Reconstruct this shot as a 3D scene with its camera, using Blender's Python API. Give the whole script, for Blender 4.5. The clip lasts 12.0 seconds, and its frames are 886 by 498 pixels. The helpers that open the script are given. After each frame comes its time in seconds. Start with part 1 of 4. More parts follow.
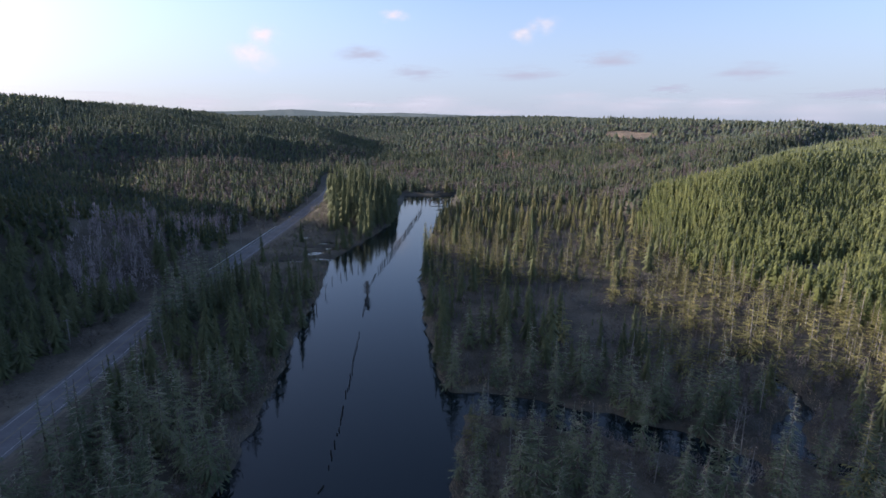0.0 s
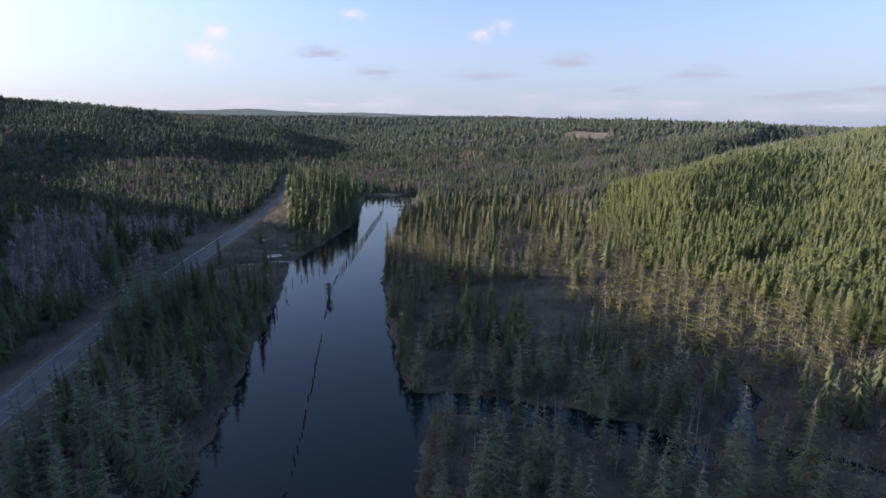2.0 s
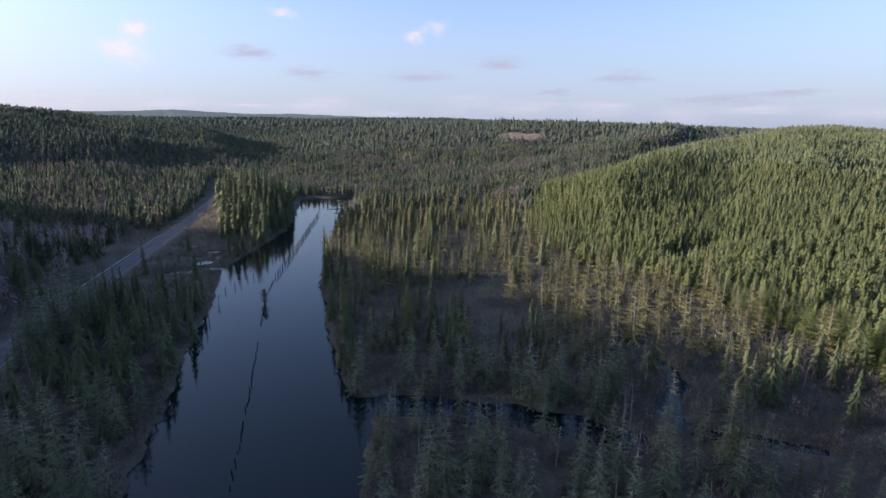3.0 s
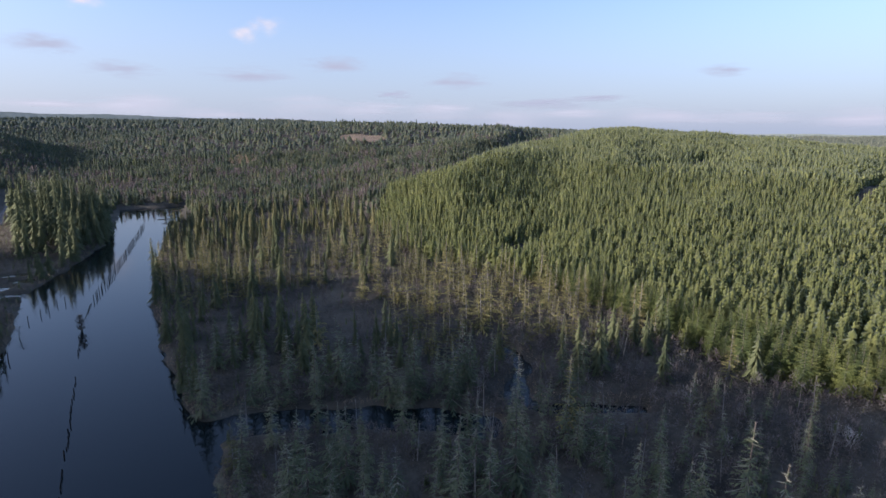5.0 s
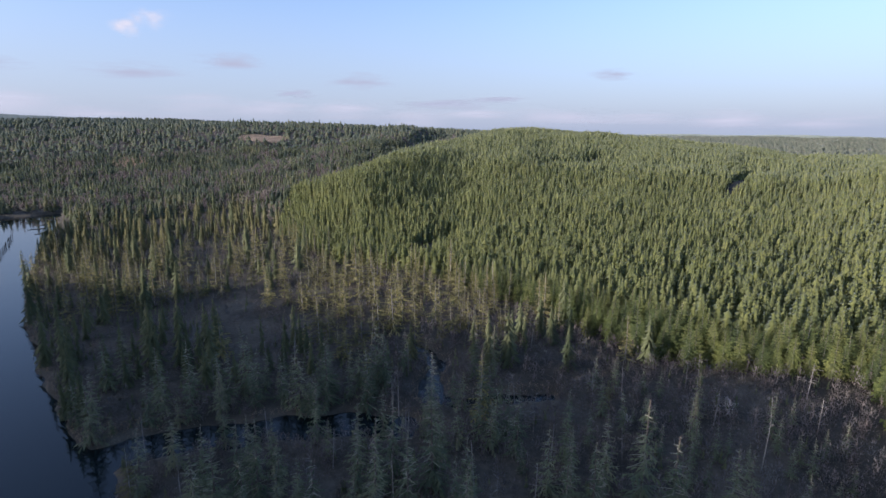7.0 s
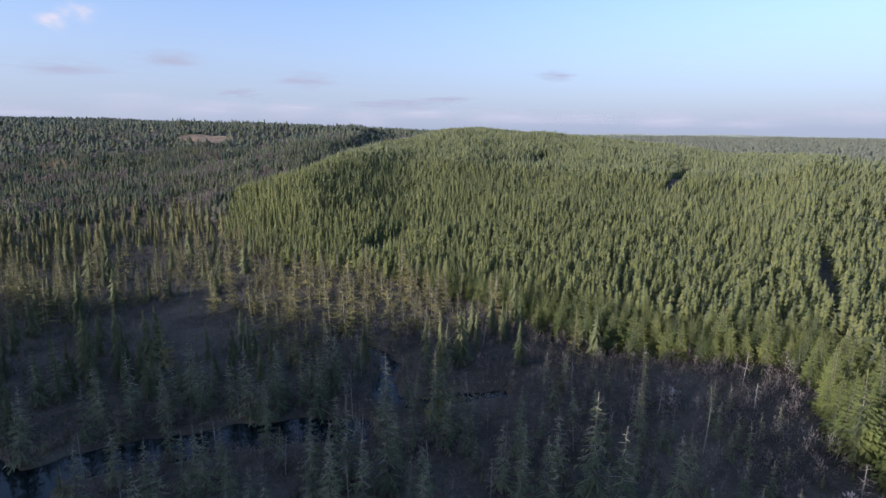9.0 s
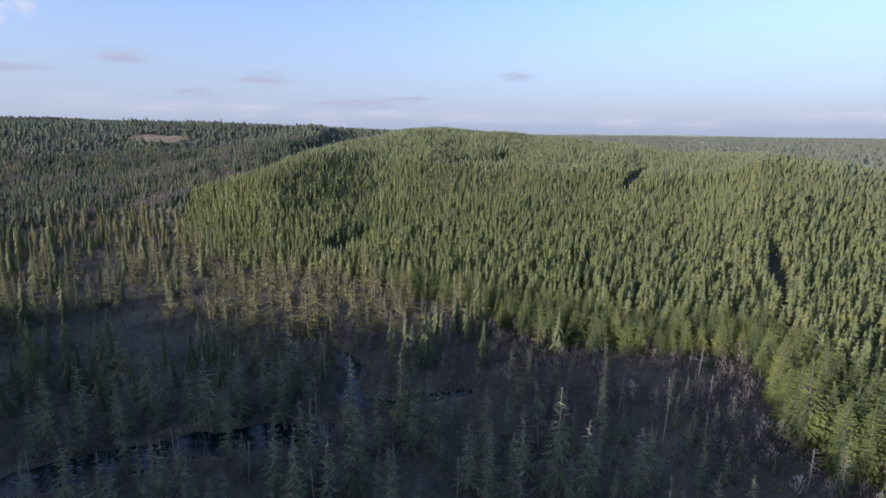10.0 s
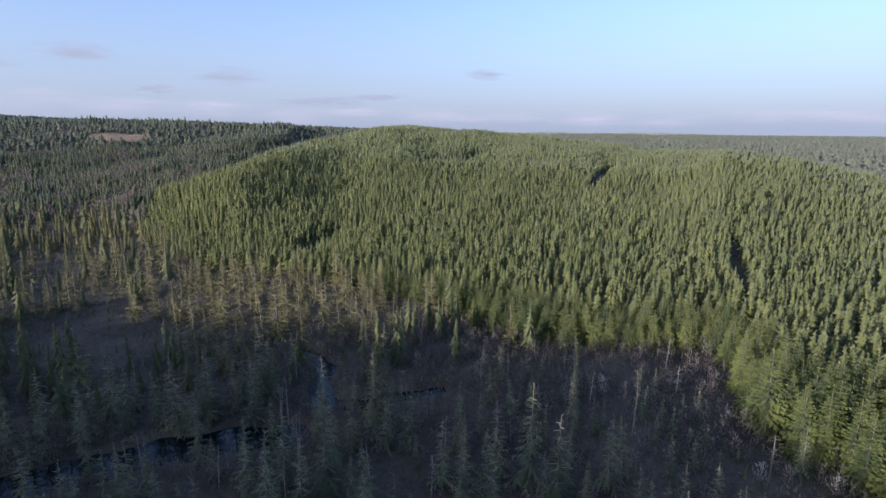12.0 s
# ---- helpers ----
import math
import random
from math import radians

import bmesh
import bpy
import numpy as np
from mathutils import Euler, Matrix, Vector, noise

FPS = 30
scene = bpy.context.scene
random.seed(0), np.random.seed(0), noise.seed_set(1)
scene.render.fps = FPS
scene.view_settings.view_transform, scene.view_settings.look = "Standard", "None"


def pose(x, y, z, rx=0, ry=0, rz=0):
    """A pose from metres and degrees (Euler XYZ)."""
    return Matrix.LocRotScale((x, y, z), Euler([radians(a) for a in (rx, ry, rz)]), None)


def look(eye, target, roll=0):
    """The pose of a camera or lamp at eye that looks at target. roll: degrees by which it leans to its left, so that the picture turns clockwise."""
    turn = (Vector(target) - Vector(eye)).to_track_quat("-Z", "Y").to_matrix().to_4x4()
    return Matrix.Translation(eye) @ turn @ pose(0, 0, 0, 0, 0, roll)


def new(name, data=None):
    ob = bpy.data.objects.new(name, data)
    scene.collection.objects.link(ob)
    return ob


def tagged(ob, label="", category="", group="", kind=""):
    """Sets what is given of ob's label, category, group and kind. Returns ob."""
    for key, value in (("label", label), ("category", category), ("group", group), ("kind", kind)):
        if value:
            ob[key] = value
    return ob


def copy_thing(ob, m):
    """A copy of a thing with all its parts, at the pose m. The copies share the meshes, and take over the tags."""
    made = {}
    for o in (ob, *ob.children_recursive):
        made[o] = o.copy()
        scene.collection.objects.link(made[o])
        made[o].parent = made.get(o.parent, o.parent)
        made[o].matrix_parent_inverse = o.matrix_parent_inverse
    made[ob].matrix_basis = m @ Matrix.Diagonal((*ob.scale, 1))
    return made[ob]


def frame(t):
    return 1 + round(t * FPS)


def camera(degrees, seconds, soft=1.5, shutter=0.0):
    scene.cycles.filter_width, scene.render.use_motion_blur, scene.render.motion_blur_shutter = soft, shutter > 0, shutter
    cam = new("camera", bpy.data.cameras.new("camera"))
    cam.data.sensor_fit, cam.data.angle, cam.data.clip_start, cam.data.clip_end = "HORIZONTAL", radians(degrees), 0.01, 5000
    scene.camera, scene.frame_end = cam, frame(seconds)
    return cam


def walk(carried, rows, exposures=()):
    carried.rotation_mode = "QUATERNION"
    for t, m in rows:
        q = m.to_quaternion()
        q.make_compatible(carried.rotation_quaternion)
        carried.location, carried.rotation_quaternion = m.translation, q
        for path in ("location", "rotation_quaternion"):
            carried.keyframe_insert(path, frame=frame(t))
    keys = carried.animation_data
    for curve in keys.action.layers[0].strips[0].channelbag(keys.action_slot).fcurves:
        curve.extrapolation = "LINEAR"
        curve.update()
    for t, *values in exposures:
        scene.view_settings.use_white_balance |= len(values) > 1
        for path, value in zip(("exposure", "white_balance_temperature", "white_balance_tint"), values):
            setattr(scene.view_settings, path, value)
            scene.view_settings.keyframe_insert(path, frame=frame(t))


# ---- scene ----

import itertools

# ------------------------------------------------------------------ camera
EYE_HEIGHT = 66.0
cam = camera(78.4, 12.0, soft=1.6)
PATH = [  # seconds, heading, pitch, roll in degrees
    (0, 0.00, -12.80, 0.09), (0.5, -1.07, -12.80, 0.10), (1, -1.96, -12.81, 0.14), (1.5, -2.37, -12.82, 0.19),
    (2, -4.08, -12.79, 0.20), (2.5, -7.32, -12.74, 0.15), (3, -10.69, -12.63, 0.13), (3.5, -15.10, -12.55, 0.12),
    (3.7, -17.70, -12.52, 0.11), (5.3, -28.10, -12.42, 0.04), (5.5, -28.93, -12.41, 0.03), (6, -30.65, -12.39, 0.02), (6.5, -33.68, -12.42, 0.06), (7, -36.65, -12.39, 0.09),
    (7.2, -37.57, -12.39, 0.09), (8.8, -41.36, -12.39, 0.10), (9, -41.91, -12.39, 0.10), (9.5, -42.31, -12.39, 0.14), (10, -45.85, -12.39, 0.12), (10.5, -46.44, -12.42, 0.09),
    (11, -47.79, -12.47, 0.09), (11.5, -47.92, -12.52, 0.02), (12, -48.95, -12.57, 0.09),
]


def aimed(heading, pitch, roll):
    """A hovering camera: heading about the vertical, then pitch, then roll about the view."""
    return pose(0, 0, EYE_HEIGHT, 90 + pitch, 0, heading) @ pose(0, 0, 0, 0, 0, roll)


walk(cam, [(t, aimed(y, p, r)) for t, y, p, r in PATH], exposures=[(0.0, 1.56, 6330, 22), (4.0, 1.52, 6220, 22), (12.0, 1.41, 5960, 22)])

# ------------------------------------------------------------------ sun and sky
SUN_AZ, SUN_EL = radians(-78), radians(12)
world = bpy.data.worlds.new("sky")
scene.world = world
world.use_nodes = True
wt = world.node_tree
sky = wt.nodes.new("ShaderNodeTexSky")
sky.sky_type, sky.sun_disc = "NISHITA", False
sky.sun_elevation, sky.sun_rotation = SUN_EL, SUN_AZ
sky.air_density, sky.dust_density, sky.ozone_density = 0.8, 1.5, 2.0
wt.links.new(sky.outputs[0], wt.nodes["Background"].inputs[0])
wt.nodes["Background"].inputs[1].default_value = 0.111
sun = new("sun", bpy.data.lights.new("sun", "SUN"))
sun.data.energy, sun.data.angle, sun.data.color = 5.0, radians(0.5), (1.0, 0.91, 0.75)
sun_way = Vector((math.sin(SUN_AZ) * math.cos(SUN_EL), math.cos(SUN_AZ) * math.cos(SUN_EL), math.sin(SUN_EL)))
sun.matrix_world = look((0, 0, 300), Vector((0, 0, 300)) - sun_way)


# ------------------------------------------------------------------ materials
def material(name, colours, scale=1.0, fine=8.0, rough=0.85, bump=0.0, by_island=0.0, by_object=0.0, spec=0.2, coords="Object", leaf=0.0, haze_sheen=0.06):
    """A principled material whose colour runs through `colours` by two sizes of noise, metres per pattern = scale."""
    m = bpy.data.materials.new(name)
    m.use_nodes = True
    n, l = m.node_tree.nodes, m.node_tree.links
    b = n["Principled BSDF"]
    tc = n.new("ShaderNodeTexCoord")
    geo = n.new("ShaderNodeNewGeometry")
    src = geo.outputs["Position"] if coords == "World" else tc.outputs["Object"]
    big, small = n.new("ShaderNodeTexNoise"), n.new("ShaderNodeTexNoise")
    big.inputs["Scale"].default_value, big.inputs["Detail"].default_value = 1.0 / scale, 4
    small.inputs["Scale"].default_value, small.inputs["Detail"].default_value = fine / scale, 3
    l.new(src, big.inputs["Vector"])
    l.new(src, small.inputs["Vector"])
    add = n.new("ShaderNodeMath")
    add.operation = "MULTIPLY_ADD"
    l.new(small.outputs[0], add.inputs[0])
    add.inputs[1].default_value = 0.45
    l.new(big.outputs[0], add.inputs[2])
    last, off = add.outputs[0], -0.225
    for k, sock in ((by_island, geo.outputs["Random Per Island"]), (by_object, None)):
        if not k:
            continue
        if sock is None:
            sock = n.new("ShaderNodeObjectInfo").outputs["Random"]
        e = n.new("ShaderNodeMath")
        e.operation = "MULTIPLY_ADD"
        l.new(sock, e.inputs[0])
        e.inputs[1].default_value = k
        l.new(last, e.inputs[2])
        last, off = e.outputs[0], off - k / 2
    s = n.new("ShaderNodeMath")
    s.operation = "ADD"
    l.new(last, s.inputs[0])
    s.inputs[1].default_value = off
    r = n.new("ShaderNodeValToRGB")
    l.new(s.outputs[0], r.inputs[0])
    lo, hi = 0.28, 0.72
    while len(r.color_ramp.elements) < len(colours):
        r.color_ramp.elements.new(0.5)
    for i, c in enumerate(colours):
        r.color_ramp.elements[i].position = lo + (hi - lo) * i / (len(colours) - 1)
        r.color_ramp.elements[i].color = (*c, 1)
    l.new(r.outputs[0], b.inputs["Base Color"])
    b.inputs["Roughness"].default_value = rough
    b.inputs["Specular IOR Level"].default_value = spec
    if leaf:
        # Blue-tinted sheen paints aerial haze onto foliage, strongest on the forest needles.
        b.inputs["Sheen Weight"].default_value, b.inputs["Sheen Roughness"].default_value = haze_sheen, 0.6
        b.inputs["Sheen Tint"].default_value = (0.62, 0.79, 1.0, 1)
        tr, mix = n.new("ShaderNodeBsdfTranslucent"), n.new("ShaderNodeMixShader")
        l.new(r.outputs[0], tr.inputs[0])
        mix.inputs[0].default_value = leaf
        l.new(b.outputs[0], mix.inputs[1])
        l.new(tr.outputs[0], mix.inputs[2])
        l.new(mix.outputs[0], n["Material Output"].inputs[0])
    if bump:
        bp = n.new("ShaderNodeBump")
        bp.inputs["Distance"].default_value = bump
        l.new(small.outputs[0], bp.inputs["Height"])
        l.new(bp.outputs[0], b.inputs["Normal"])
    return m


M_FIR = material("fir_needles", [(0.092, 0.122, 0.038), (0.154, 0.184, 0.051), (0.206, 0.224, 0.068)], 4.0, 6.0, by_object=0.5, leaf=0.5, haze_sheen=0.12)
M_FIRS = material("fir_forest_needles", [(0.142, 0.166, 0.056), (0.196, 0.218, 0.067), (0.243, 0.252, 0.084)], 9.0, 3.0, by_island=0.2, coords="World", leaf=0.6, haze_sheen=0.25)
M_DARK = material("dark_forest_needles", [(0.056, 0.078, 0.040), (0.110, 0.132, 0.054), (0.190, 0.182, 0.080)], 34.0, 9.0, by_island=0.2, coords="World", leaf=0.64, haze_sheen=0.3)
M_SPRUCE = material("swamp_spruce_needles", [(0.082, 0.108, 0.062), (0.132, 0.156, 0.086), (0.180, 0.192, 0.110)], 3.0, 6.0, by_object=0.5, leaf=0.35)
M_SPRUCES = material("spruce_wood_needles", [(0.068, 0.086, 0.043), (0.108, 0.124, 0.060), (0.152, 0.162, 0.080)], 16.0, 10.0, coords="World", leaf=0.35)
M_LICHEN = material("lichen_twigs", [(0.100, 0.096, 0.038), (0.178, 0.166, 0.064), (0.268, 0.242, 0.100)], 3.0, 7.0, by_object=0.4, leaf=0.35)
M_LICHENS = material("lichen_wood_twigs", [(0.095, 0.096, 0.042), (0.155, 0.150, 0.064), (0.235, 0.215, 0.10)], 9.0, 8.0, coords="World", leaf=0.35)
M_TWIG = material("mossy_grey_twigs", [(0.15, 0.155, 0.11), (0.21, 0.21, 0.155), (0.28, 0.275, 0.21)], 3.0, 6.0, by_object=0.4)
M_GREYWOOD = material("weathered_grey_wood", [(0.10, 0.092, 0.082), (0.16, 0.15, 0.138), (0.25, 0.238, 0.215)], 0.8, 6.0, by_object=0.3)
M_BARK = material("conifer_bark", [(0.06, 0.048, 0.038), (0.11, 0.09, 0.075), (0.19, 0.17, 0.145)], 0.6, 6.0, bump=0.05)
M_ALDER = material("bare_alder_twigs", [(0.080, 0.067, 0.063), (0.124, 0.105, 0.098), (0.175, 0.150, 0.136)], 14.0, 6.0, by_island=0.4, coords="World", leaf=0.35)
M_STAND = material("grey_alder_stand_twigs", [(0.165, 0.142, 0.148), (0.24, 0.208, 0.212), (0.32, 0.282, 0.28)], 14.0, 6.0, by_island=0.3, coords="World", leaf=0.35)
M_ALDERBARK = material("pale_alder_bark", [(0.20, 0.18, 0.17), (0.32, 0.30, 0.28), (0.44, 0.42, 0.39)], 1.2, 5.0)
M_BRUSH = material("winter_brush", [(0.063, 0.056, 0.046), (0.102, 0.088, 0.071), (0.155, 0.131, 0.104)], 9.0, 8.0, by_island=0.5, coords="World", leaf=0.35)
M_WILLOW = material("grey_willow_twigs", [(0.092, 0.082, 0.076), (0.14, 0.126, 0.114), (0.20, 0.182, 0.162)], 7.0, 6.0, by_island=0.4, coords="World", leaf=0.35)
M_REED = material("dry_reed", [(0.22, 0.165, 0.105), (0.33, 0.255, 0.165), (0.44, 0.35, 0.235)], 3.0, 8.0, by_island=0.5, coords="World", leaf=0.35)
M_RUSSET = material("russet_twigs", [(0.15, 0.115, 0.082), (0.22, 0.17, 0.122), (0.29, 0.23, 0.17)], 9.0, 6.0, by_island=0.4, coords="World", leaf=0.35)
M_STRAW = material("matted_straw", [(0.092, 0.076, 0.054), (0.145, 0.120, 0.084), (0.21, 0.173, 0.124)], 7.0, 8.0, by_island=0.5, coords="World", leaf=0.35)
M_TUSSOCK = material("marsh_tussock", [(0.050, 0.054, 0.030), (0.085, 0.084, 0.046), (0.13, 0.118, 0.070)], 7.0, 8.0, by_island=0.5, coords="World", leaf=0.35)
M_GROUND = material("marsh_ground", [(0.042, 0.038, 0.029), (0.075, 0.067, 0.051), (0.116, 0.103, 0.077)], 16.0, 14.0, bump=0.4, coords="World")
M_ASPHALT = material("asphalt", [(0.098, 0.098, 0.102), (0.122, 0.122, 0.126), (0.15, 0.15, 0.152)], 5.0, 12.0, rough=0.95, spec=0.08, coords="World")
M_PAINT = material("worn_white_road_paint", [(0.16, 0.16, 0.155), (0.27, 0.27, 0.26), (0.42, 0.42, 0.40)], 1.0, 8.0, rough=0.7, coords="World")
M_YELLOW = material("worn_yellow_road_paint", [(0.12, 0.112, 0.085), (0.15, 0.135, 0.095), (0.19, 0.165, 0.11)], 1.0, 8.0, rough=0.7, coords="World")
M_PILE = material("black_wet_timber", [(0.012, 0.011, 0.010), (0.024, 0.020, 0.017), (0.05, 0.043, 0.036)], 0.6, 6.0, by_object=0.3)
M_STEEL = material("galvanised_steel", [(0.42, 0.43, 0.44), (0.52, 0.53, 0.54), (0.6, 0.61, 0.62)], 1.0, 8.0, rough=0.5, coords="World")
M_SIGN = material("yellow_sign_paint", [(0.55, 0.38, 0.03), (0.65, 0.45, 0.04), (0.7, 0.5, 0.05)], 0.5, 6.0, rough=0.5)
M_PALE = material("haze_glow_ridge", [(0.13, 0.16, 0.12), (0.16, 0.185, 0.14), (0.19, 0.21, 0.165)], 160.0, 6.0, coords="World")
# A faint glow paints the haze that pales these ridges.
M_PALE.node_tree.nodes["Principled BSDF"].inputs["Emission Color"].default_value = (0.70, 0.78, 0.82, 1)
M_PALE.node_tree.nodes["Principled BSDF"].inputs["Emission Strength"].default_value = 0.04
# Needle colour made paler to imitate haze across the valley.
M_HAZYWOOD = material("haze_paled_woods", [(0.13, 0.15, 0.105), (0.165, 0.18, 0.125), (0.20, 0.205, 0.15)], 60.0, 6.0, coords="World", leaf=0.5)
M_HAZY = material("haze_glow_slope", [(0.10, 0.125, 0.085), (0.14, 0.16, 0.105), (0.18, 0.185, 0.125)], 90.0, 9.0, bump=6.0, coords="World")
# Emission here imitates haze lying over the far slope.
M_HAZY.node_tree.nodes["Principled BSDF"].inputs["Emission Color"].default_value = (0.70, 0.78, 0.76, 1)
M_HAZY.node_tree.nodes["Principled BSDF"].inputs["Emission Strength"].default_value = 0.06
M_SOIL = material("dry_tan_soil", [(0.15, 0.112, 0.075), (0.22, 0.165, 0.11), (0.30, 0.225, 0.155)], 18.0, 9.0, coords="World")
M_GRAVEL = material("gravel_verge", [(0.07, 0.06, 0.045), (0.11, 0.10, 0.075), (0.16, 0.14, 0.105)], 4.0, 12.0, coords="World")

M_WATER = bpy.data.materials.new("dark_lake_water")
M_WATER.use_nodes = True
_n, _l = M_WATER.node_tree.nodes, M_WATER.node_tree.links
_b = _n["Principled BSDF"]
_b.inputs["Base Color"].default_value = (0.005, 0.010, 0.011, 1)
_b.inputs["Roughness"].default_value, _b.inputs["IOR"].default_value = 0.075, 1.33
_w, _bp, _g = _n.new("ShaderNodeTexNoise"), _n.new("ShaderNodeBump"), _n.new("ShaderNodeNewGeometry")
_w.inputs["Scale"].default_value, _w.inputs["Detail"].default_value = 0.35, 3
_bp.inputs["Distance"].default_value, _bp.inputs["Strength"].default_value = 0.03, 0.6
_l.new(_g.outputs["Position"], _w.inputs["Vector"])
_l.new(_w.outputs[0], _bp.inputs["Height"])
_l.new(_bp.outputs[0], _b.inputs["Normal"])

# ------------------------------------------------------------------ the lie of the land
# Left bank and far end of the lake, then the right bank, as x by y.
BANK_L = np.array([(-40, 0), (-42, 86), (-43, 111), (-48, 171), (-50, 202), (-53, 234), (-57, 262), (-47, 306), (-37, 360), (-37, 520)])
BANK_R = np.array([(2, 0), (2, 86), (5, 112), (1, 128), (-1, 138), (-4, 162), (-9, 226), (-9, 292), (-4, 361), (12, 520)])
CREEK = np.array([(0, 121), (10, 121), (24, 116), (37, 111), (48, 104), (58, 96)])
BROOK = np.array([(88, 133), (87, 124), (85, 117), (78, 110), (72, 103), (75, 96), (84, 92), (96, 85)])
PUDDLES = [(-66, 304, 8.0, 4.2), (-68, 279, 5.5, 5.5), (-77, 262, 8.5, 3.6), (-62, 266, 7.0, 3.8), (-60, 290, 6.0, 4.0), (-84, 320, 5.0, 4.0), (-74, 292, 6.0, 3.0)]
ROAD = np.array([(-82, 20), (-90.5, 85), (-93.5, 125), (-98, 165), (-101, 240), (-103.5, 350), (-106, 415), (-112, 516), (-123, 600), (-140, 700)])


def smooth(a, b, x):
    t = np.clip((x - a) / (b - a), 0, 1)
    return t * t * (3 - 2 * t)


def ripple(x, y, size, seed=0.0):
    """A cheap smooth wobble between -1 and 1."""
    u, v = x / size, y / size
    return (np.sin(u * 1.7 + v * 1.1 + seed) + np.sin(-u * 1.3 + v * 2.3 + 1.7 * seed + 1) + np.sin(u * 3.1 + v * 0.7 + 2.1 * seed + 2) * 0.6
            + np.sin(u * 0.9 - v * 3.7 + 0.6 * seed) * 0.6) / 3.2


def to_line(x, y, line):
    """Distance from each point to a polyline, and how far along it (in points) the nearest place lies."""
    best, where = np.full(np.shape(x), 1e9), np.zeros(np.shape(x))
    for i in range(len(line) - 1):
        a, b = line[i][:2], line[i + 1][:2]
        e = b - a
        t = np.clip(((x - a[0]) * e[0] + (y - a[1]) * e[1]) / (e @ e), 0, 1)
        d = np.hypot(x - a[0] - t * e[0], y - a[1] - t * e[1])
        where = np.where(d < best, i + t, where)
        best = np.minimum(best, d)
    return best, where


# Unseen ridge left of view, heights set to cast the swamp's shadow edge.
SHADE_RIDGE_L = np.array([(-215, -150, 66), (-228, 60, 68), (-238, 98, 75.5), (-247, 132, 81), (-262, 189, 78), (-296, 236, 77), (-332, 284, 79), (-347, 311, 75), (-388, 385, 70), (-470, 460, 66), (-570, 540, 55)])
SPUR_L = np.array([(-222, 170, 46), (-196, 236, 31), (-150, 262, 17), (-118, 284, 4)])
# the long hill beyond the road by bearing: degrees, distance of its foot and its crest, height of the crest
HILL_L = np.array([(-64, 420, 1250, 108), (-40, 430, 1300, 113), (-34.5, 440, 1340, 111), (-30.5, 450, 1380, 104), (-25, 460, 1400, 95), (-19.7, 480, 1400, 81), (-15, 520, 1400, 69), (-12.9, 560, 1350, 59), (-9.7, 620, 1300, 33), (-6, 700, 1200, 14), (-2, 760, 1200, 4)])
# the planted hill by bearing: degrees, distance of its foot and its crest, height of the crest
HILL_R = np.array([(14, 420, 470, 2), (20, 370, 430, 10), (28, 255, 430, 27), (33, 235, 560, 35), (38.6, 230, 740, 44), (42, 205, 840, 55), (46, 185, 880, 56), (51, 165, 890, 50),
                   (61, 155, 900, 37), (70, 168, 800, 24), (76, 160, 560, 33), (82, 140, 570, 26), (88, 125, 600, 10), (110, 120, 600, 12), (140, 160, 600, 30)])
HILL_R[:, 3] += np.where(HILL_R[:, 2] > 500, 5.0, 3.0)
FOLDS = [np.array([(317, 346, 3), (387, 394, 6), (471, 463, 6)]), np.array([(640, 330, 5), (560, 280, 6), (470, 235, 5)]), np.array([(500, 172, 4), (620, 215, 6)])]
HILL_M = np.array([(-12, 700, 1500, 8), (0, 700, 1500, 50), (6, 700, 1500, 62), (13, 700, 1500, 72), (18, 640, 1500, 75), (25, 640, 1500, 71), (32, 640, 1500, 62), (40, 900, 1600, 50), (52, 900, 1600, 34), (62, 900, 1700, 18), (80, 900, 1700, 6)])
RIDGE_M = np.array([(250, 560, 14), (400, 720, 36), (540, 880, 50), (670, 1040, 58), (800, 1220, 62)])
HILL_M[:, 3] += 3
FAR = np.array([(-180, 1.5), (-60, 1.6), (-45, 1.0), (-25, 0.75), (-16, 0.7), (-10, 0.65), (-5, 0.7), (5, 0.72), (17, 0.55), (30, 0.1), (38, -0.2), (50, -0.6), (58, -1.1), (64, -1.5), (75, -1.6), (87, -1.6), (100, -1.4), (180, 1.5)])
# the pale ridges at the end of sight: bearing and angle above the level
PALE = np.array([(-60, 1.9), (-45, 1.35), (-30, 1.2), (-24, 1.25), (-19, 1.36), (-15, 1.56), (-12, 1.38), (-8, 1.22), (-4, 1.27), (0, 1.12), (5, 0.95), (12, 0.8), (20, 0.6), (30, 0.2), (40, 0.0), (50, -0.3), (56, -0.42), (60, -0.36), (64, -0.46), (69, -0.4), (75, -0.55), (82, -0.62), (90, -0.66), (100, -0.6)])


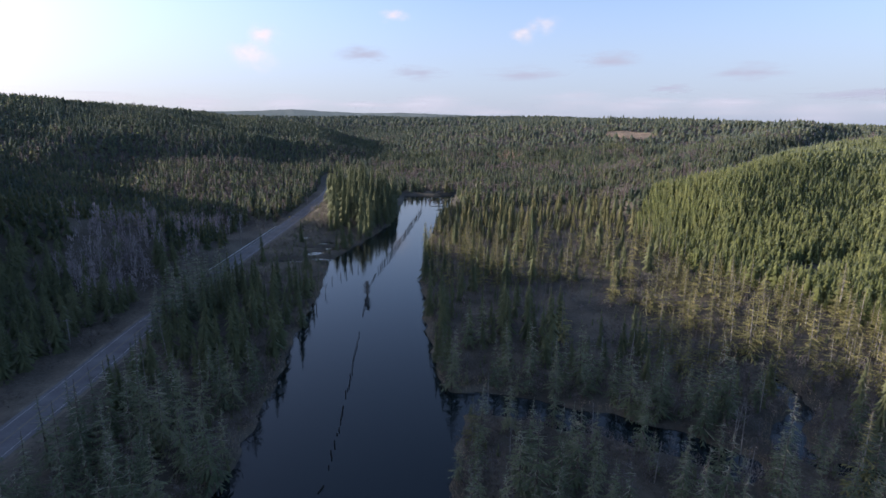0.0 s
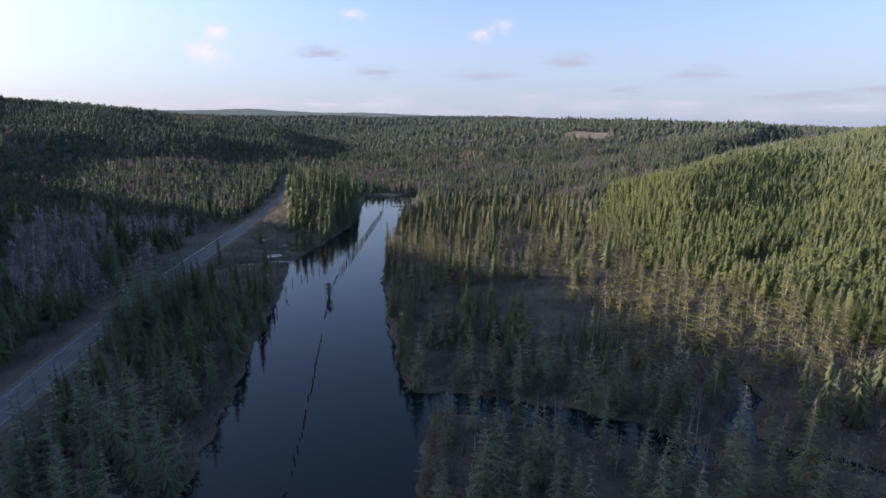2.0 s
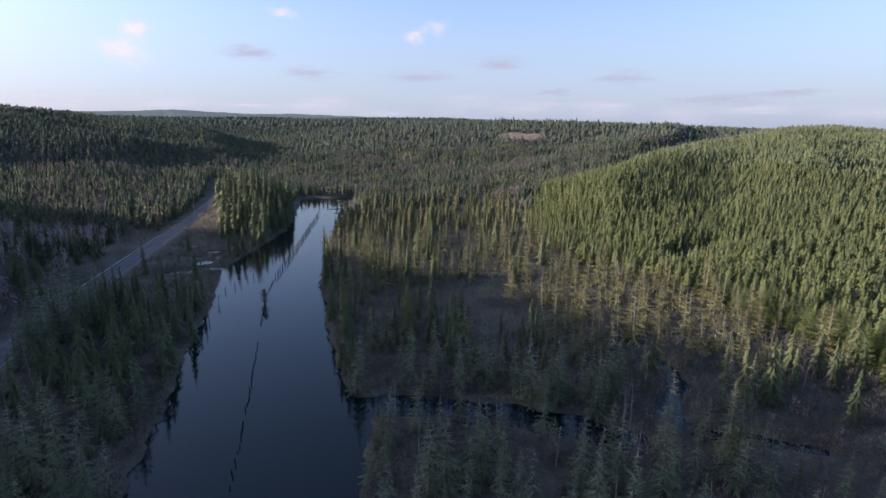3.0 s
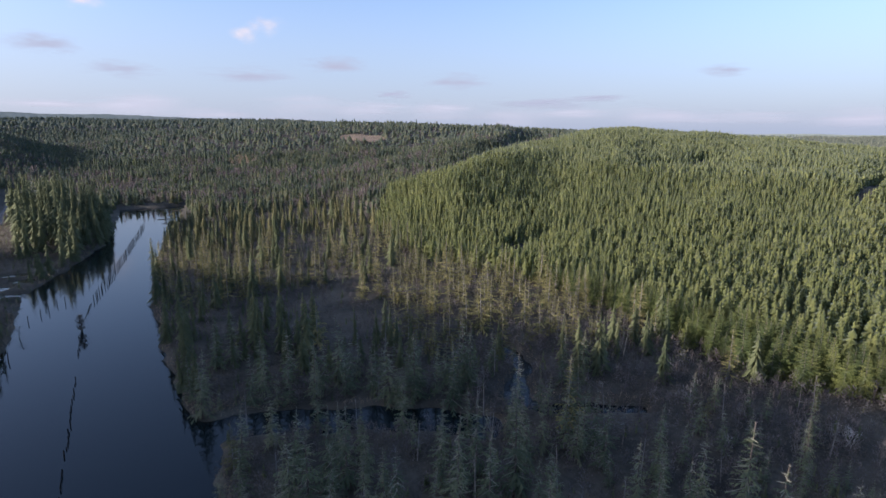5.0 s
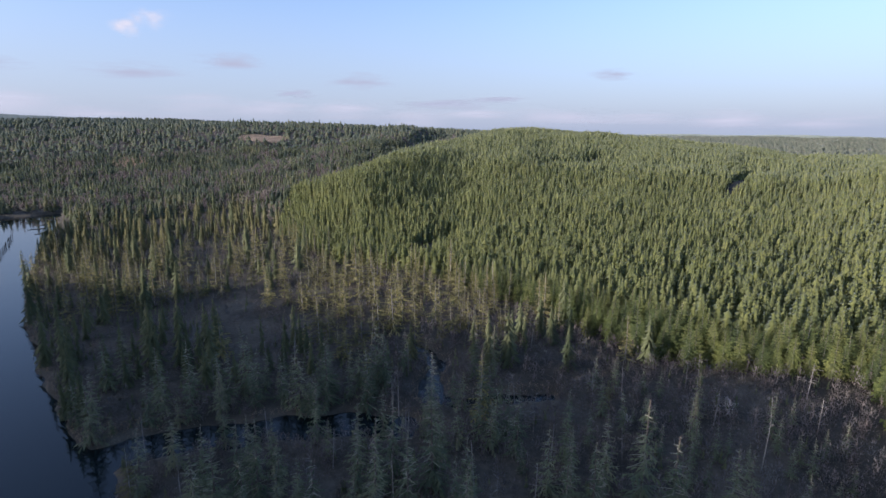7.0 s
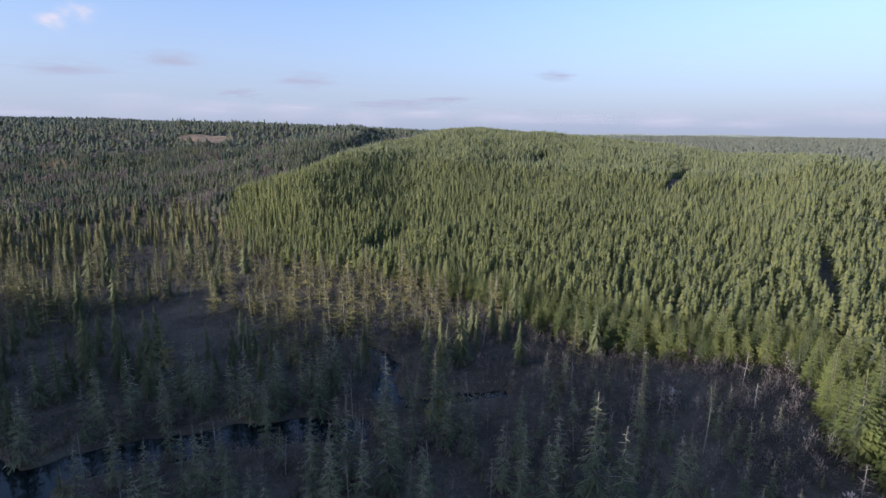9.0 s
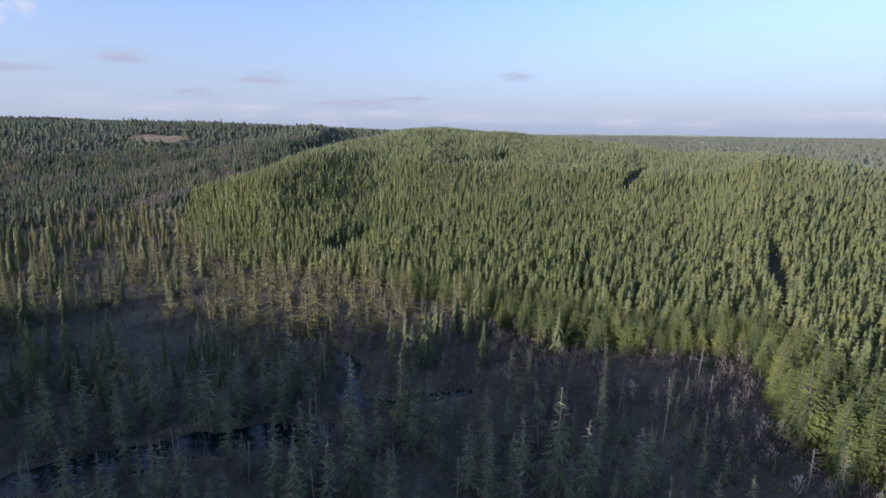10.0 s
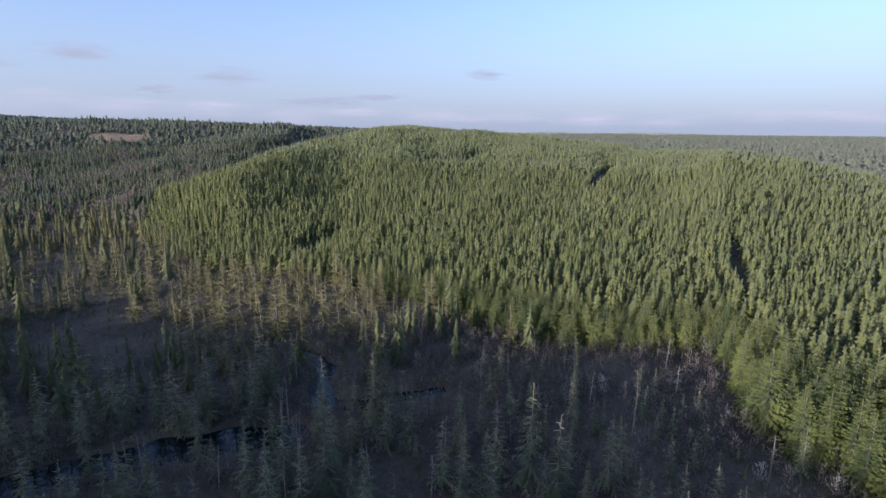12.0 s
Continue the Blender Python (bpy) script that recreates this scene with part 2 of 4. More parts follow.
def height(x, y):
    """The ground's height in metres at any places x, y."""
    x, y = np.asarray(x, float), np.asarray(y, float)
    r, az = np.hypot(x, y), np.degrees(np.arctan2(x, y))
    floor = 0.9 + 0.35 * ripple(x, y, 9) + 0.25 * ripple(x, y, 3.1, 2) + 12 * smooth(450, 1400, r) + 1.5 * smooth(60, 110, x) * (r < 600) + (4.5 * ripple(x, y, 80, 21) + 1.5) * smooth(470, 640, r)
    dl, wl = to_line(x, y, SHADE_RIDGE_L)
    beside = np.interp(wl, range(len(SHADE_RIDGE_L)), SHADE_RIDGE_L[:, 0]) < x
    left = np.interp(wl, range(len(SHADE_RIDGE_L)), SHADE_RIDGE_L[:, 2]) * np.exp(-(dl / np.where(beside, 66, 240)) ** 2)
    left = left * smooth(-104, -165, x)
    f, c, z = (np.interp(az, HILL_L[:, 0], HILL_L[:, k]) for k in (1, 2, 3))
    t = (r - f) / (c - f) + 0.03 * ripple(x, y, 90, 5)
    brow = smooth(-37, -31, az) * smooth(-9, -14, az)
    up = brow * np.interp(t, [0, 0.33, 0.45, 0.75, 1], [0, 0.19, 0.5, 0.8, 1]) + (1 - brow) * (0.7 * np.clip(t, 0, 1) + 0.3 * smooth(0, 1, t))
    back = (z * np.where(t < 1, up, 1 - 0.6 * smooth(1, 1.8, t)) + 4 * ripple(x, y, 80, 5) * smooth(0, 0.3, t)) * smooth(-68, -62, az) * smooth(2, -3, az)
    ds, ws = to_line(x, y, SPUR_L)
    spur = np.interp(ws, range(len(SPUR_L)), SPUR_L[:, 2]) * np.exp(-(ds / 40) ** 2)
    dm, wm = to_line(x, y, RIDGE_M)
    lee = x > np.interp(wm, range(len(RIDGE_M)), RIDGE_M[:, 0])
    mid = np.interp(wm, range(len(RIDGE_M)), RIDGE_M[:, 2]) * np.exp(-(dm / np.where(lee, 60, 130)) ** 2) + 3 * ripple(x, y, 70, 12) * smooth(300, 60, dm)
    folds = 0.0
    for line in FOLDS:
        dd, ww = to_line(x, y, line)
        folds = folds + np.interp(ww, range(len(line)), line[:, 2]) * np.exp(-(dd / np.where(x > np.interp(ww, range(len(line)), line[:, 0]), 15, 55)) ** 2)
    hills = []
    for h, fall in ((HILL_R, np.interp(az, [60, 68], [0.45, 0.05])), (HILL_M, 0.4)):
        f, c, z = (np.interp(az, h[:, 0], h[:, k]) for k in (1, 2, 3))
        t = (r - f) / (c - f)
        up = np.where(t < 0, 0, np.where(t < 1, 0.35 * t + 0.65 * smooth(0, 1, t), 1 - (1 - fall) * smooth(1, 1.9, t)))
        inside = smooth(h[0, 0] - 1, h[0, 0] + 6, az) * smooth(h[-1, 0] + 30, h[-1, 0], az)
        hills.append((z * up + (2.4 * ripple(x, y, 42, 3) + 0.7 * ripple(x, y, 19, 8)) * np.clip(t * 3, 0, 1) * (t < 1.2)) * inside)
    hills[0] = hills[0] + folds * (hills[0] > 3)
    el = np.interp(az, FAR[:, 0], FAR[:, 1])
    far = (EYE_HEIGHT + 3300 * np.tan(np.radians(el)) + 10 * ripple(x, y, 260, 4)) * smooth(1700, 3300, r)
    second = (EYE_HEIGHT + 2300 * np.tan(np.radians(el - 0.35)) + 9 * ripple(x, y, 190, 6)) * smooth(1300, 2300, r) * smooth(3000, 2400, r)
    knoll = 15 * np.exp(-((x + 70) / 26) ** 2 - ((y - 412) / 52) ** 2)
    land = np.stack([floor, left, back, spur, knoll, mid, *hills, far, second])
    z = (np.maximum(land, 0.0) ** 5).sum(0) ** 0.2
    # the road's bench
    dr, _ = to_line(x, y, ROAD)
    bench = smooth(11, 5.5, dr)
    z = z * (1 - bench) + 1.5 * bench
    # lake, creek and pools
    xl, xr = np.interp(y, BANK_L[:, 1], BANK_L[:, 0]), np.interp(y, BANK_R[:, 1], BANK_R[:, 0])
    wob = 1.3 * ripple(x, y, 6, 5) + 0.7 * ripple(x, y, 2.2, 7)
    inlet = np.minimum(np.minimum(x - xl, xr - x), 524 + 8 * ripple(x, y, 14, 2) - y) + wob
    inlet = np.maximum(inlet, (5.8 + wob * 0.8) - to_line(x, y, CREEK)[0])
    inlet = np.maximum(inlet, (3.5 + wob * 0.9) - to_line(x, y, BROOK)[0])
    for px, py, a, b in PUDDLES:
        inlet = np.maximum(inlet, (1 - np.hypot((x - px) / a, (y - py) / b)) * b + wob * 0.3)
    near = (r < 640)
    return np.where(near, z * smooth(2.5, -1.5, inlet) - 1.6 * smooth(-1.2, 4, inlet), z)


def wet(x, y):
    return height(x, y) < 0.15


# ------------------------------------------------------------------ building blocks
def mesh_of(name, verts, tris, mat):
    """A mesh from arrays of places and triangles."""
    me = bpy.data.meshes.new(name)
    verts, tris = np.asarray(verts, np.float32), np.asarray(tris, np.int32)
    me.vertices.add(len(verts))
    me.vertices.foreach_set("co", verts.ravel())
    me.loops.add(tris.size)
    me.loops.foreach_set("vertex_index", tris.ravel())
    me.polygons.add(len(tris))
    me.polygons.foreach_set("loop_start", np.arange(0, tris.size, 3, dtype=np.int32))
    me.update(calc_edges=True)
    me.materials.append(mat)
    return me


def join(pieces):
    """Several (verts, tris) as one."""
    vs, ts, k = [], [], 0
    for v, t in pieces:
        vs.append(np.asarray(v, float))
        ts.append(np.asarray(t, int) + k)
        k += len(v)
    return np.concatenate(vs), np.concatenate(ts)


def scatter(pieces, x, y, z, wide, tall, rng):
    """Copies of templates, picked at random, joined into arrays of one mesh."""
    pick, turn = rng.integers(0, len(pieces), len(x)), rng.uniform(0, 2 * np.pi, len(x))
    out = []
    k = 0
    vs, ts = [], []
    for i, (v, t) in enumerate(pieces):
        w = np.where(pick == i)[0]
        if not len(w):
            continue
        c, s = np.cos(turn[w])[:, None], np.sin(turn[w])[:, None]
        lean = rng.normal(0, 0.02, (len(w), 2))
        V = np.empty((len(w), len(v), 3))
        V[..., 0] = x[w, None] + (c * v[:, 0] - s * v[:, 1]) * wide[w, None] + lean[:, :1] * v[:, 2] * tall[w, None]
        V[..., 1] = y[w, None] + (s * v[:, 0] + c * v[:, 1]) * wide[w, None] + lean[:, 1:] * v[:, 2] * tall[w, None]
        V[..., 2] = z[w, None] + v[:, 2] * tall[w, None]
        T = t[None] + (k + np.arange(len(w)) * len(v))[:, None, None]
        vs.append(V.reshape(-1, 3))
        ts.append(T.reshape(-1, 3))
        k += len(w) * len(v)
    return np.concatenate(vs), np.concatenate(ts)


def stick(a, b, ra, rb, n=3):
    """A tapered stick of n sides."""
    a, b = np.asarray(a, float), np.asarray(b, float)
    e = (b - a) / max(np.linalg.norm(b - a), 1e-6)
    u = np.cross(e, (0.3, 0.9, 0.2))
    u /= np.linalg.norm(u)
    w = np.cross(e, u)
    ang = np.arange(n) * 2 * np.pi / n
    ring = np.cos(ang)[:, None] * u + np.sin(ang)[:, None] * w
    v = np.concatenate([a + ring * ra, b + ring * rb])
    t = []
    for i in range(n):
        j = (i + 1) % n
        t += [(i, j, n + j), (i, n + j, n + i)]
    return v, np.array(t)


def spray(base, ang, length, droop, width, rng, twigs=3, lift=0.0):
    """A branch of needles: a rib with side twigs, drooping outwards."""
    d = np.array((math.cos(ang), math.sin(ang), 0.0))
    s = np.array((-d[1], d[0], 0.0))
    tip = base + d * length + np.array((0, 0, -droop * length + lift * length))
    v, t = [base, tip], []
    for side in (1, -1):
        for k in range(twigs):
            f0, f1 = k / twigs, (k + 0.95) / twigs
            p0, p1 = base + (tip - base) * f0, base + (tip - base) * f1
            reach = width * length * (1 - 0.65 * f0) * rng.uniform(0.7, 1.2)
            q = base + (tip - base) * min(f1 + 0.12, 1.05) + side * s * reach + np.array((0, 0, -0.45 * reach - 0.05 * length))
            i = len(v)
            v += [p0, p1, q]
            t.append((i, i + 1, i + 2) if side > 0 else (i, i + 2, i + 1))
    return np.array(v), np.array(t)


def fir_crown(tall, wide, rng, whorls=15, per=8, bare=0.08, droop=0.35, gap=0.0, width=0.42, top=0.0, fall=1.0, loose=0.4):
    """A conifer's crown out of whorls of sprays; gap is the share of branches missing."""
    out = []
    for k in range(whorls):
        f = (k + rng.uniform(-0.2, 0.2)) / whorls
        f = min(max(f, 0), 0.985)
        z = tall * (bare + (1 - bare - top) * f)
        r = wide * (1 - f) ** fall * rng.uniform(0.82, 1.12) + 0.008 * tall
        n = max(4, int(per * (1 - 0.45 * f)))
        a0 = rng.uniform(0, 6.3)
        for i in range(n):
            if rng.random() < gap:
                continue
            zz = z + rng.uniform(-loose, loose) * tall / whorls
            out.append(spray(np.array((0, 0, zz)), a0 + i * 2 * math.pi / n + rng.uniform(-0.3, 0.3), r * rng.uniform(0.7, 1.12), droop * (1 - 0.6 * f) * rng.uniform(0.6, 1.3), width, rng, lift=0.25 * f))
    out.append(stick((0, 0, tall * 0.9), (0, 0, tall), 0.007 * tall, 0.001 * tall))
    return join(out)


def dead_sticks(tall, wide, rng, n, low=0.1, high=0.98, thick=0.055):
    """Bare side branches along a stem."""
    out = []
    for _ in range(n):
        f = rng.uniform(low, high)
        a, r = rng.uniform(0, 6.3), wide * (1.02 - f) ** 0.7 * rng.uniform(0.35, 1.0)
        p = np.array((0, 0, tall * f))
        q = p + np.array((math.cos(a) * r, math.sin(a) * r, r * rng.uniform(-0.5, 0.25)))
        out.append(stick(p, q, thick, thick * 0.45))
    return join(out)


def skirt_tree(whorls, per, rng, bare=0.04, fall=1.0, jag=0.5, steep=1.5):
    """A forest conifer of unit height and unit crown radius: ragged star-shaped skirts of branches one over another."""
    v, t = [], []
    for k in range(whorls):
        f = min(max((k + rng.uniform(-0.2, 0.2)) / whorls, 0.0), 0.95)
        r = (1 - f) ** fall * rng.uniform(0.9, 1.1) + 0.04
        z = bare + (1 - bare) * f
        a0 = rng.uniform(0, 6.3)
        e = len(v)
        v.append((0, 0, min(1.0, z + steep / whorls)))
        for i in range(per):
            a = a0 + 2 * math.pi * (i + rng.uniform(-0.2, 0.2)) / per
            long = i % 2 == 0
            q = r * (rng.uniform(0.85, 1.15) if long else (1 - jag) * rng.uniform(0.8, 1.2))
            v.append((q * math.cos(a), q * math.sin(a), z + (rng.uniform(-0.25, 0.2) if long else 0.3) / whorls))
        t += [(e, e + 1 + i, e + 1 + (i + 1) % per) for i in range(per)]
    return np.array(v), np.array(t)


def layered_tree(whorls, per, rng, bare=0.05, fall=0.95, droop=0.5, core=0.3, ragged=0.0):
    """A conifer of unit height and unit crown radius: whorls of single folded sprays round a slim dark core."""
    v, t = [], []
    for k in range(whorls):
        f = min(max((k + rng.uniform(-0.25, 0.25)) / whorls, 0.0), 0.97)
        r = (1 - f) ** fall * rng.uniform(0.88, 1.1) + 0.03
        z = bare + (1 - bare) * f
        n = max(4, round(per * (1 - 0.35 * f)))
        a0 = rng.uniform(0, 6.3)
        for i in range(n):
            a = a0 + 2 * math.pi * (i + rng.uniform(-0.25, 0.25)) / n
            d, s = np.array((math.cos(a), math.sin(a), 0)), np.array((-math.sin(a), math.cos(a), 0))
            q = r * rng.uniform(0.72 - 0.4 * ragged, 1.15 + 0.3 * ragged)
            w = (1 - 0.35 * ragged) * min(0.5 * q, 2.6 * r / n) * rng.uniform(0.8, 1.15)
            zz = z + rng.uniform(-0.3, 0.3) / whorls
            fallen = droop * q * 0.25 * (1 - 0.5 * f)
            e = len(v)
            v += [np.array((0, 0, min(1.0, zz + 0.55 / whorls))), d * q + np.array((0, 0, zz - fallen)),
                  d * q * 0.6 + s * w + np.array((0, 0, zz - 0.75 * fallen - 0.012)), d * q * 0.6 - s * w + np.array((0, 0, zz - 0.75 * fallen - 0.012))]
            t += [(e, e + 1, e + 2), (e, e + 3, e + 1)]
    e = len(v)
    v += [(core * math.cos(q * 1.2566), core * math.sin(q * 1.2566), bare) for q in range(5)] + [(0, 0, 1.0)]
    t += [(e + q, e + (q + 1) % 5, e + 5) for q in range(5)]
    return np.array(v, float), np.array(t)


def twig_cloud(rng, n, tall=1.0, wide=1.0, thin=0.05, low=0.25):
    """A leafless crown: many fine slivers that fan upwards within an egg."""
    v, t = [], []
    for _ in range(n):
        f = rng.uniform(low, 0.95)
        a = rng.uniform(0, 6.3)
        r = wide * rng.uniform(0, 0.75) * math.sin(math.pi * min(1, (f - low) / (1 - low) * 0.85 + 0.12)) ** 0.6
        p = np.array((r * math.cos(a), r * math.sin(a), f * tall))
        out = np.array((math.cos(a) * 0.45, math.sin(a) * 0.45, rng.uniform(0.3, 1.0)))
        q = p + out * rng.uniform(0.12, 0.3) * np.array((wide, wide, tall * 0.8))
        s = np.array((-math.sin(a + rng.uniform(-1, 1)), math.cos(a), rng.uniform(-0.3, 0.3))) * thin
        i = len(v)
        v += [p - s, p + s, q]
        t.append((i, i + 1, i + 2))
    return np.array(v), np.array(t)


def part(name, data, mat, parent, label=""):
    """A mesh object under a thing or a part; data is (verts, tris) or a mesh that is there already."""
    me = data if isinstance(data, bpy.types.Mesh) else mesh_of(name, data[0], data[1], mat)
    ob = new(name, me)
    ob.parent = parent
    return tagged(ob, label) if label else ob


def thing(name, label, category, group="", kind=""):
    return tagged(new(name), label, category, group, kind)


def stuff(name, arrays, mat, label, category):
    return tagged(new(name, mesh_of(name, arrays[0], arrays[1], mat)), label, category, kind="stuff")


# ------------------------------------------------------------------ ground, water, road
az = np.radians(np.concatenate([np.arange(-50, 100, 0.6), np.arange(100, 310, 3.5)]))
rr = np.concatenate([[0.0, 15, 30], 45 * 1.0112 ** np.arange(240), 655 * 1.032 ** np.arange(63)])
A, Rr = np.meshgrid(az, rr)
gx, gy = (Rr * np.sin(A)).ravel(), (Rr * np.cos(A)).ravel()
na, nr = len(az), len(rr)
ii, jj = np.meshgrid(np.arange(nr - 1), np.arange(na), indexing="ij")
p00, p01 = ii * na + jj, ii * na + (jj + 1) % na
tris = np.stack([np.stack([p00, p01, p01 + na], -1), np.stack([p00, p01 + na, p00 + na], -1)], 2).reshape(-1, 3)[:, ::-1]
tagged(new("ground", mesh_of("ground", np.stack([gx, gy, height(gx, gy)], -1), tris, M_GROUND)), "dark marshy valley ground rising into forested hills", "ground", kind="structure")
tagged(new("water", mesh_of("water", [(-130, 20, 0), (150, 20, 0), (150, 640, 0), (-130, 640, 0)], [(0, 1, 2), (0, 2, 3)], M_WATER)), "still dark blue water of a narrow flooded slough", "water", kind="structure")


def ribbon(line, offset, half, z, step=4.0):
    """A strip along a polyline, offset sideways."""
    seg = np.hypot(*np.diff(line, axis=0).T)
    s = np.concatenate([[0], np.cumsum(seg)])
    u = np.arange(0, s[-1], step)
    px, py = np.interp(u, s, line[:, 0]), np.interp(u, s, line[:, 1])
    k = np.ones(9) / 9
    px, py = (np.concatenate([a[:4], np.convolve(a, k, "valid"), a[-4:]]) for a in (px, py))
    dx, dy = np.gradient(px), np.gradient(py)
    n = np.hypot(dx, dy)
    nx, ny = dy / n, -dx / n
    a, b = offset - half, offset + half
    v = np.concatenate([np.stack([px + nx * a, py + ny * a, np.full_like(px, z)], -1), np.stack([px + nx * b, py + ny * b, np.full_like(px, z)], -1)])
    m = len(px)
    i = np.arange(m - 1)
    return v, np.concatenate([np.stack([i, i + m, i + m + 1], -1), np.stack([i, i + m + 1, i + 1], -1)])


tagged(new("road_verge", mesh_of("road_verge", *ribbon(ROAD, 0, 5.6, 1.53), M_GRAVEL)), "gravel shoulder beside the highway", "verge", kind="structure")
road = tagged(new("road", mesh_of("road", *ribbon(ROAD, 0, 4.6, 1.60), M_ASPHALT)), "two-lane grey asphalt highway along the slough", "road", kind="structure")
for off, mat, lab in ((-3.5, M_PAINT, "white edge line"), (3.5, M_PAINT, "white edge line"), (-0.16, M_YELLOW, "yellow centre line"), (0.16, M_YELLOW, "yellow centre line")):
    part("edge_line" if mat is M_PAINT else "centre_line", ribbon(ROAD, off, 0.09, 1.606), mat, road, lab)

# ------------------------------------------------------------------ where things grow
rng = np.random.default_rng(7)
EDGE_R = np.array([(124, 380), (122, 350), (112, 275), (112, 241), (128, 207), (138, 175), (137, 130), (133, 93), (137, 70), (164, 42), (154, 32), (125, 21), (117, 9), (108, -20), (100, -80)])


def planted(x, y):
    """Inside the planted hill's edge."""
    return x > np.interp(y, EDGE_R[::-1, 1], EDGE_R[::-1, 0])


def off_road(x, y, d=8.0):
    return to_line(x, y, ROAD)[0] > d


def spread(x0, x1, y0, y1, step, rng, jitter=0.5):
    """A loose grid of places."""
    gx, gy = np.meshgrid(np.arange(x0, x1, step), np.arange(y0, y1, step))
    gx = gx + (np.arange(gx.shape[0]) % 2)[:, None] * step / 2
    n = gx.size
    return gx.ravel() + rng.uniform(-jitter, jitter, n) * step, gy.ravel() + rng.uniform(-jitter, jitter, n) * step


def in_sight(x, y, a0=-46, a1=98):
    az = np.degrees(np.arctan2(x, y))
    return (az > a0) & (az < a1)


def behind(r, azd):
    """Past the left end of the planted hill, or over its crest on that side."""
    return (azd < np.interp(r, [300, 420], [17, 21])) | ((azd < 38) & (r > 1.07 * np.interp(azd, HILL_R[:, 0], HILL_R[:, 2])))


GAPS = [(168, 234, 26, 5, 0.38), (150, 222, 10, 6, 0.2), (248, 52, 50, 3.0, 0.29), (472, 216, 62, 6, 0.28), (420, 352, 44, 9, -0.5), (465, 366, 30, 7, 0.3), (300, 165, 10, 5, 0.2), (556, 232, 40, 8, 0.9)]


def gap(x, y):
    g = np.zeros(x.shape, bool)
    for cx, cy, a, b, w in GAPS:
        c, s = math.cos(w), math.sin(w)
        u, v = (x - cx) * c + (y - cy) * s, -(x - cx) * s + (y - cy) * c
        g |= (u / a) ** 2 + (v / b) ** 2 < 1
    return g


# ------------------------------------------------------------------ planted hill
xa, ya = spread(90, 320, -60, 320, 3.8, rng)
xb, yb = spread(90, 1000, -60, 900, 3.2, rng)
ra, rb = np.hypot(xa, ya), np.hypot(xb, yb)
x, y = (np.concatenate([p[ra < 210], q[rb >= 210]]) for p, q in ((xa, xb), (ya, yb)))
r, azd = np.hypot(x, y), np.degrees(np.arctan2(x, y))
k = planted(x, y) & in_sight(x, y) & ~gap(x, y) & (r < 1000) & ~behind(r, azd)
k &= ~((azd > 65) & (r > np.interp(azd, [65, 70, 76, 82, 88, 98], [1000, 860, 640, 650, 680, 680])))
k &= (r < 640) | (rng.random(len(x)) < 0.7)
x, y = x[k], y[k]
r = np.hypot(x, y)
edge = x - np.interp(y, EDGE_R[::-1, 1], EDGE_R[::-1, 0])
near = (r < 330) & (edge < 40)
order = np.argsort(np.where(near, r + edge * 2, 1e9))[:300]
single = np.zeros(len(x), bool)
single[order] = True
tall = np.interp(r, [120, 180, 300, 600], [13.5, 11.0, 9.0, 8.0]) * rng.normal(1, 0.15, len(x)) + 0.8 * ripple(x, y, 60, 9)
firs = []
for i in range(6):
    f = thing("fir_tree", "green young plantation fir with dense layered branches", "conifer", "planted firs at the hill's edge")
    part("trunk", stick((0, 0, -0.6), (0, 0, 13), 0.17, 0.03, 6), M_BARK, f)
    part("crown", fir_crown(14, 3.3, np.random.default_rng(20 + i), whorls=16, per=11, bare=0.05, droop=0.04, width=0.4, loose=0.13, fall=0.88), M_FIR, f)
    firs.append(f)


def put(kinds, xs, ys, talls, base, rng, sink=0.1):
    """Stand copies of the kinds at the places; the first of each kind takes a place itself."""
    zs = height(xs, ys)
    for i, (a, b, c, h) in enumerate(zip(xs, ys, zs, talls)):
        s = h / base
        m = Matrix.Translation((a, b, c - sink)) @ Euler((rng.normal(0, 0.02), rng.normal(0, 0.02), rng.uniform(0, 6.28))).to_matrix().to_4x4() @ Matrix.Diagonal((s * rng.uniform(0.9, 1.12), s * rng.uniform(0.9, 1.12), s, 1))
        if i < len(kinds):
            kinds[i].matrix_basis = m
        else:
            copy_thing(kinds[int(rng.integers(len(kinds)))], Matrix.Identity(4)).matrix_basis = m


put(firs, x[single], y[single], tall[single], 14.0, rng)
x, y, r, tall = x[~single], y[~single], r[~single], tall[~single]
T_NEAR = [layered_tree(11, 7, np.random.default_rng(40 + i)) for i in range(6)]
T_MID = [layered_tree(6, 6, np.random.default_rng(46 + i)) for i in range(6)]
T_FAR = [layered_tree(5, 4, np.random.default_rng(50 + i)) for i in range(5)]
T_FAR2 = [skirt_tree(3, 5, np.random.default_rng(55 + i), steep=1.3, jag=0.35) for i in range(5)]
T_TINY = [skirt_tree(2, 5, np.random.default_rng(60 + i), steep=1.4, jag=0.3) for i in range(4)]
for kinds, r0, r1, lab in ((T_NEAR, 0, 230, "dense planted green firs on the sunlit hillside"), (T_MID, 230, 360, "dense planted green firs on the sunlit hillside"),
                           (T_FAR, 360, 500, "dense planted green firs higher on the hill"), (T_FAR2, 500, 2000, "dense planted green firs along the hilltop")):
    sel = (r >= r0) & (r < r1)
    stuff("planted_forest", scatter(kinds, x[sel], y[sel], height(x[sel], y[sel]), tall[sel] * 0.29, tall[sel], rng), M_FIRS, lab, "forest")

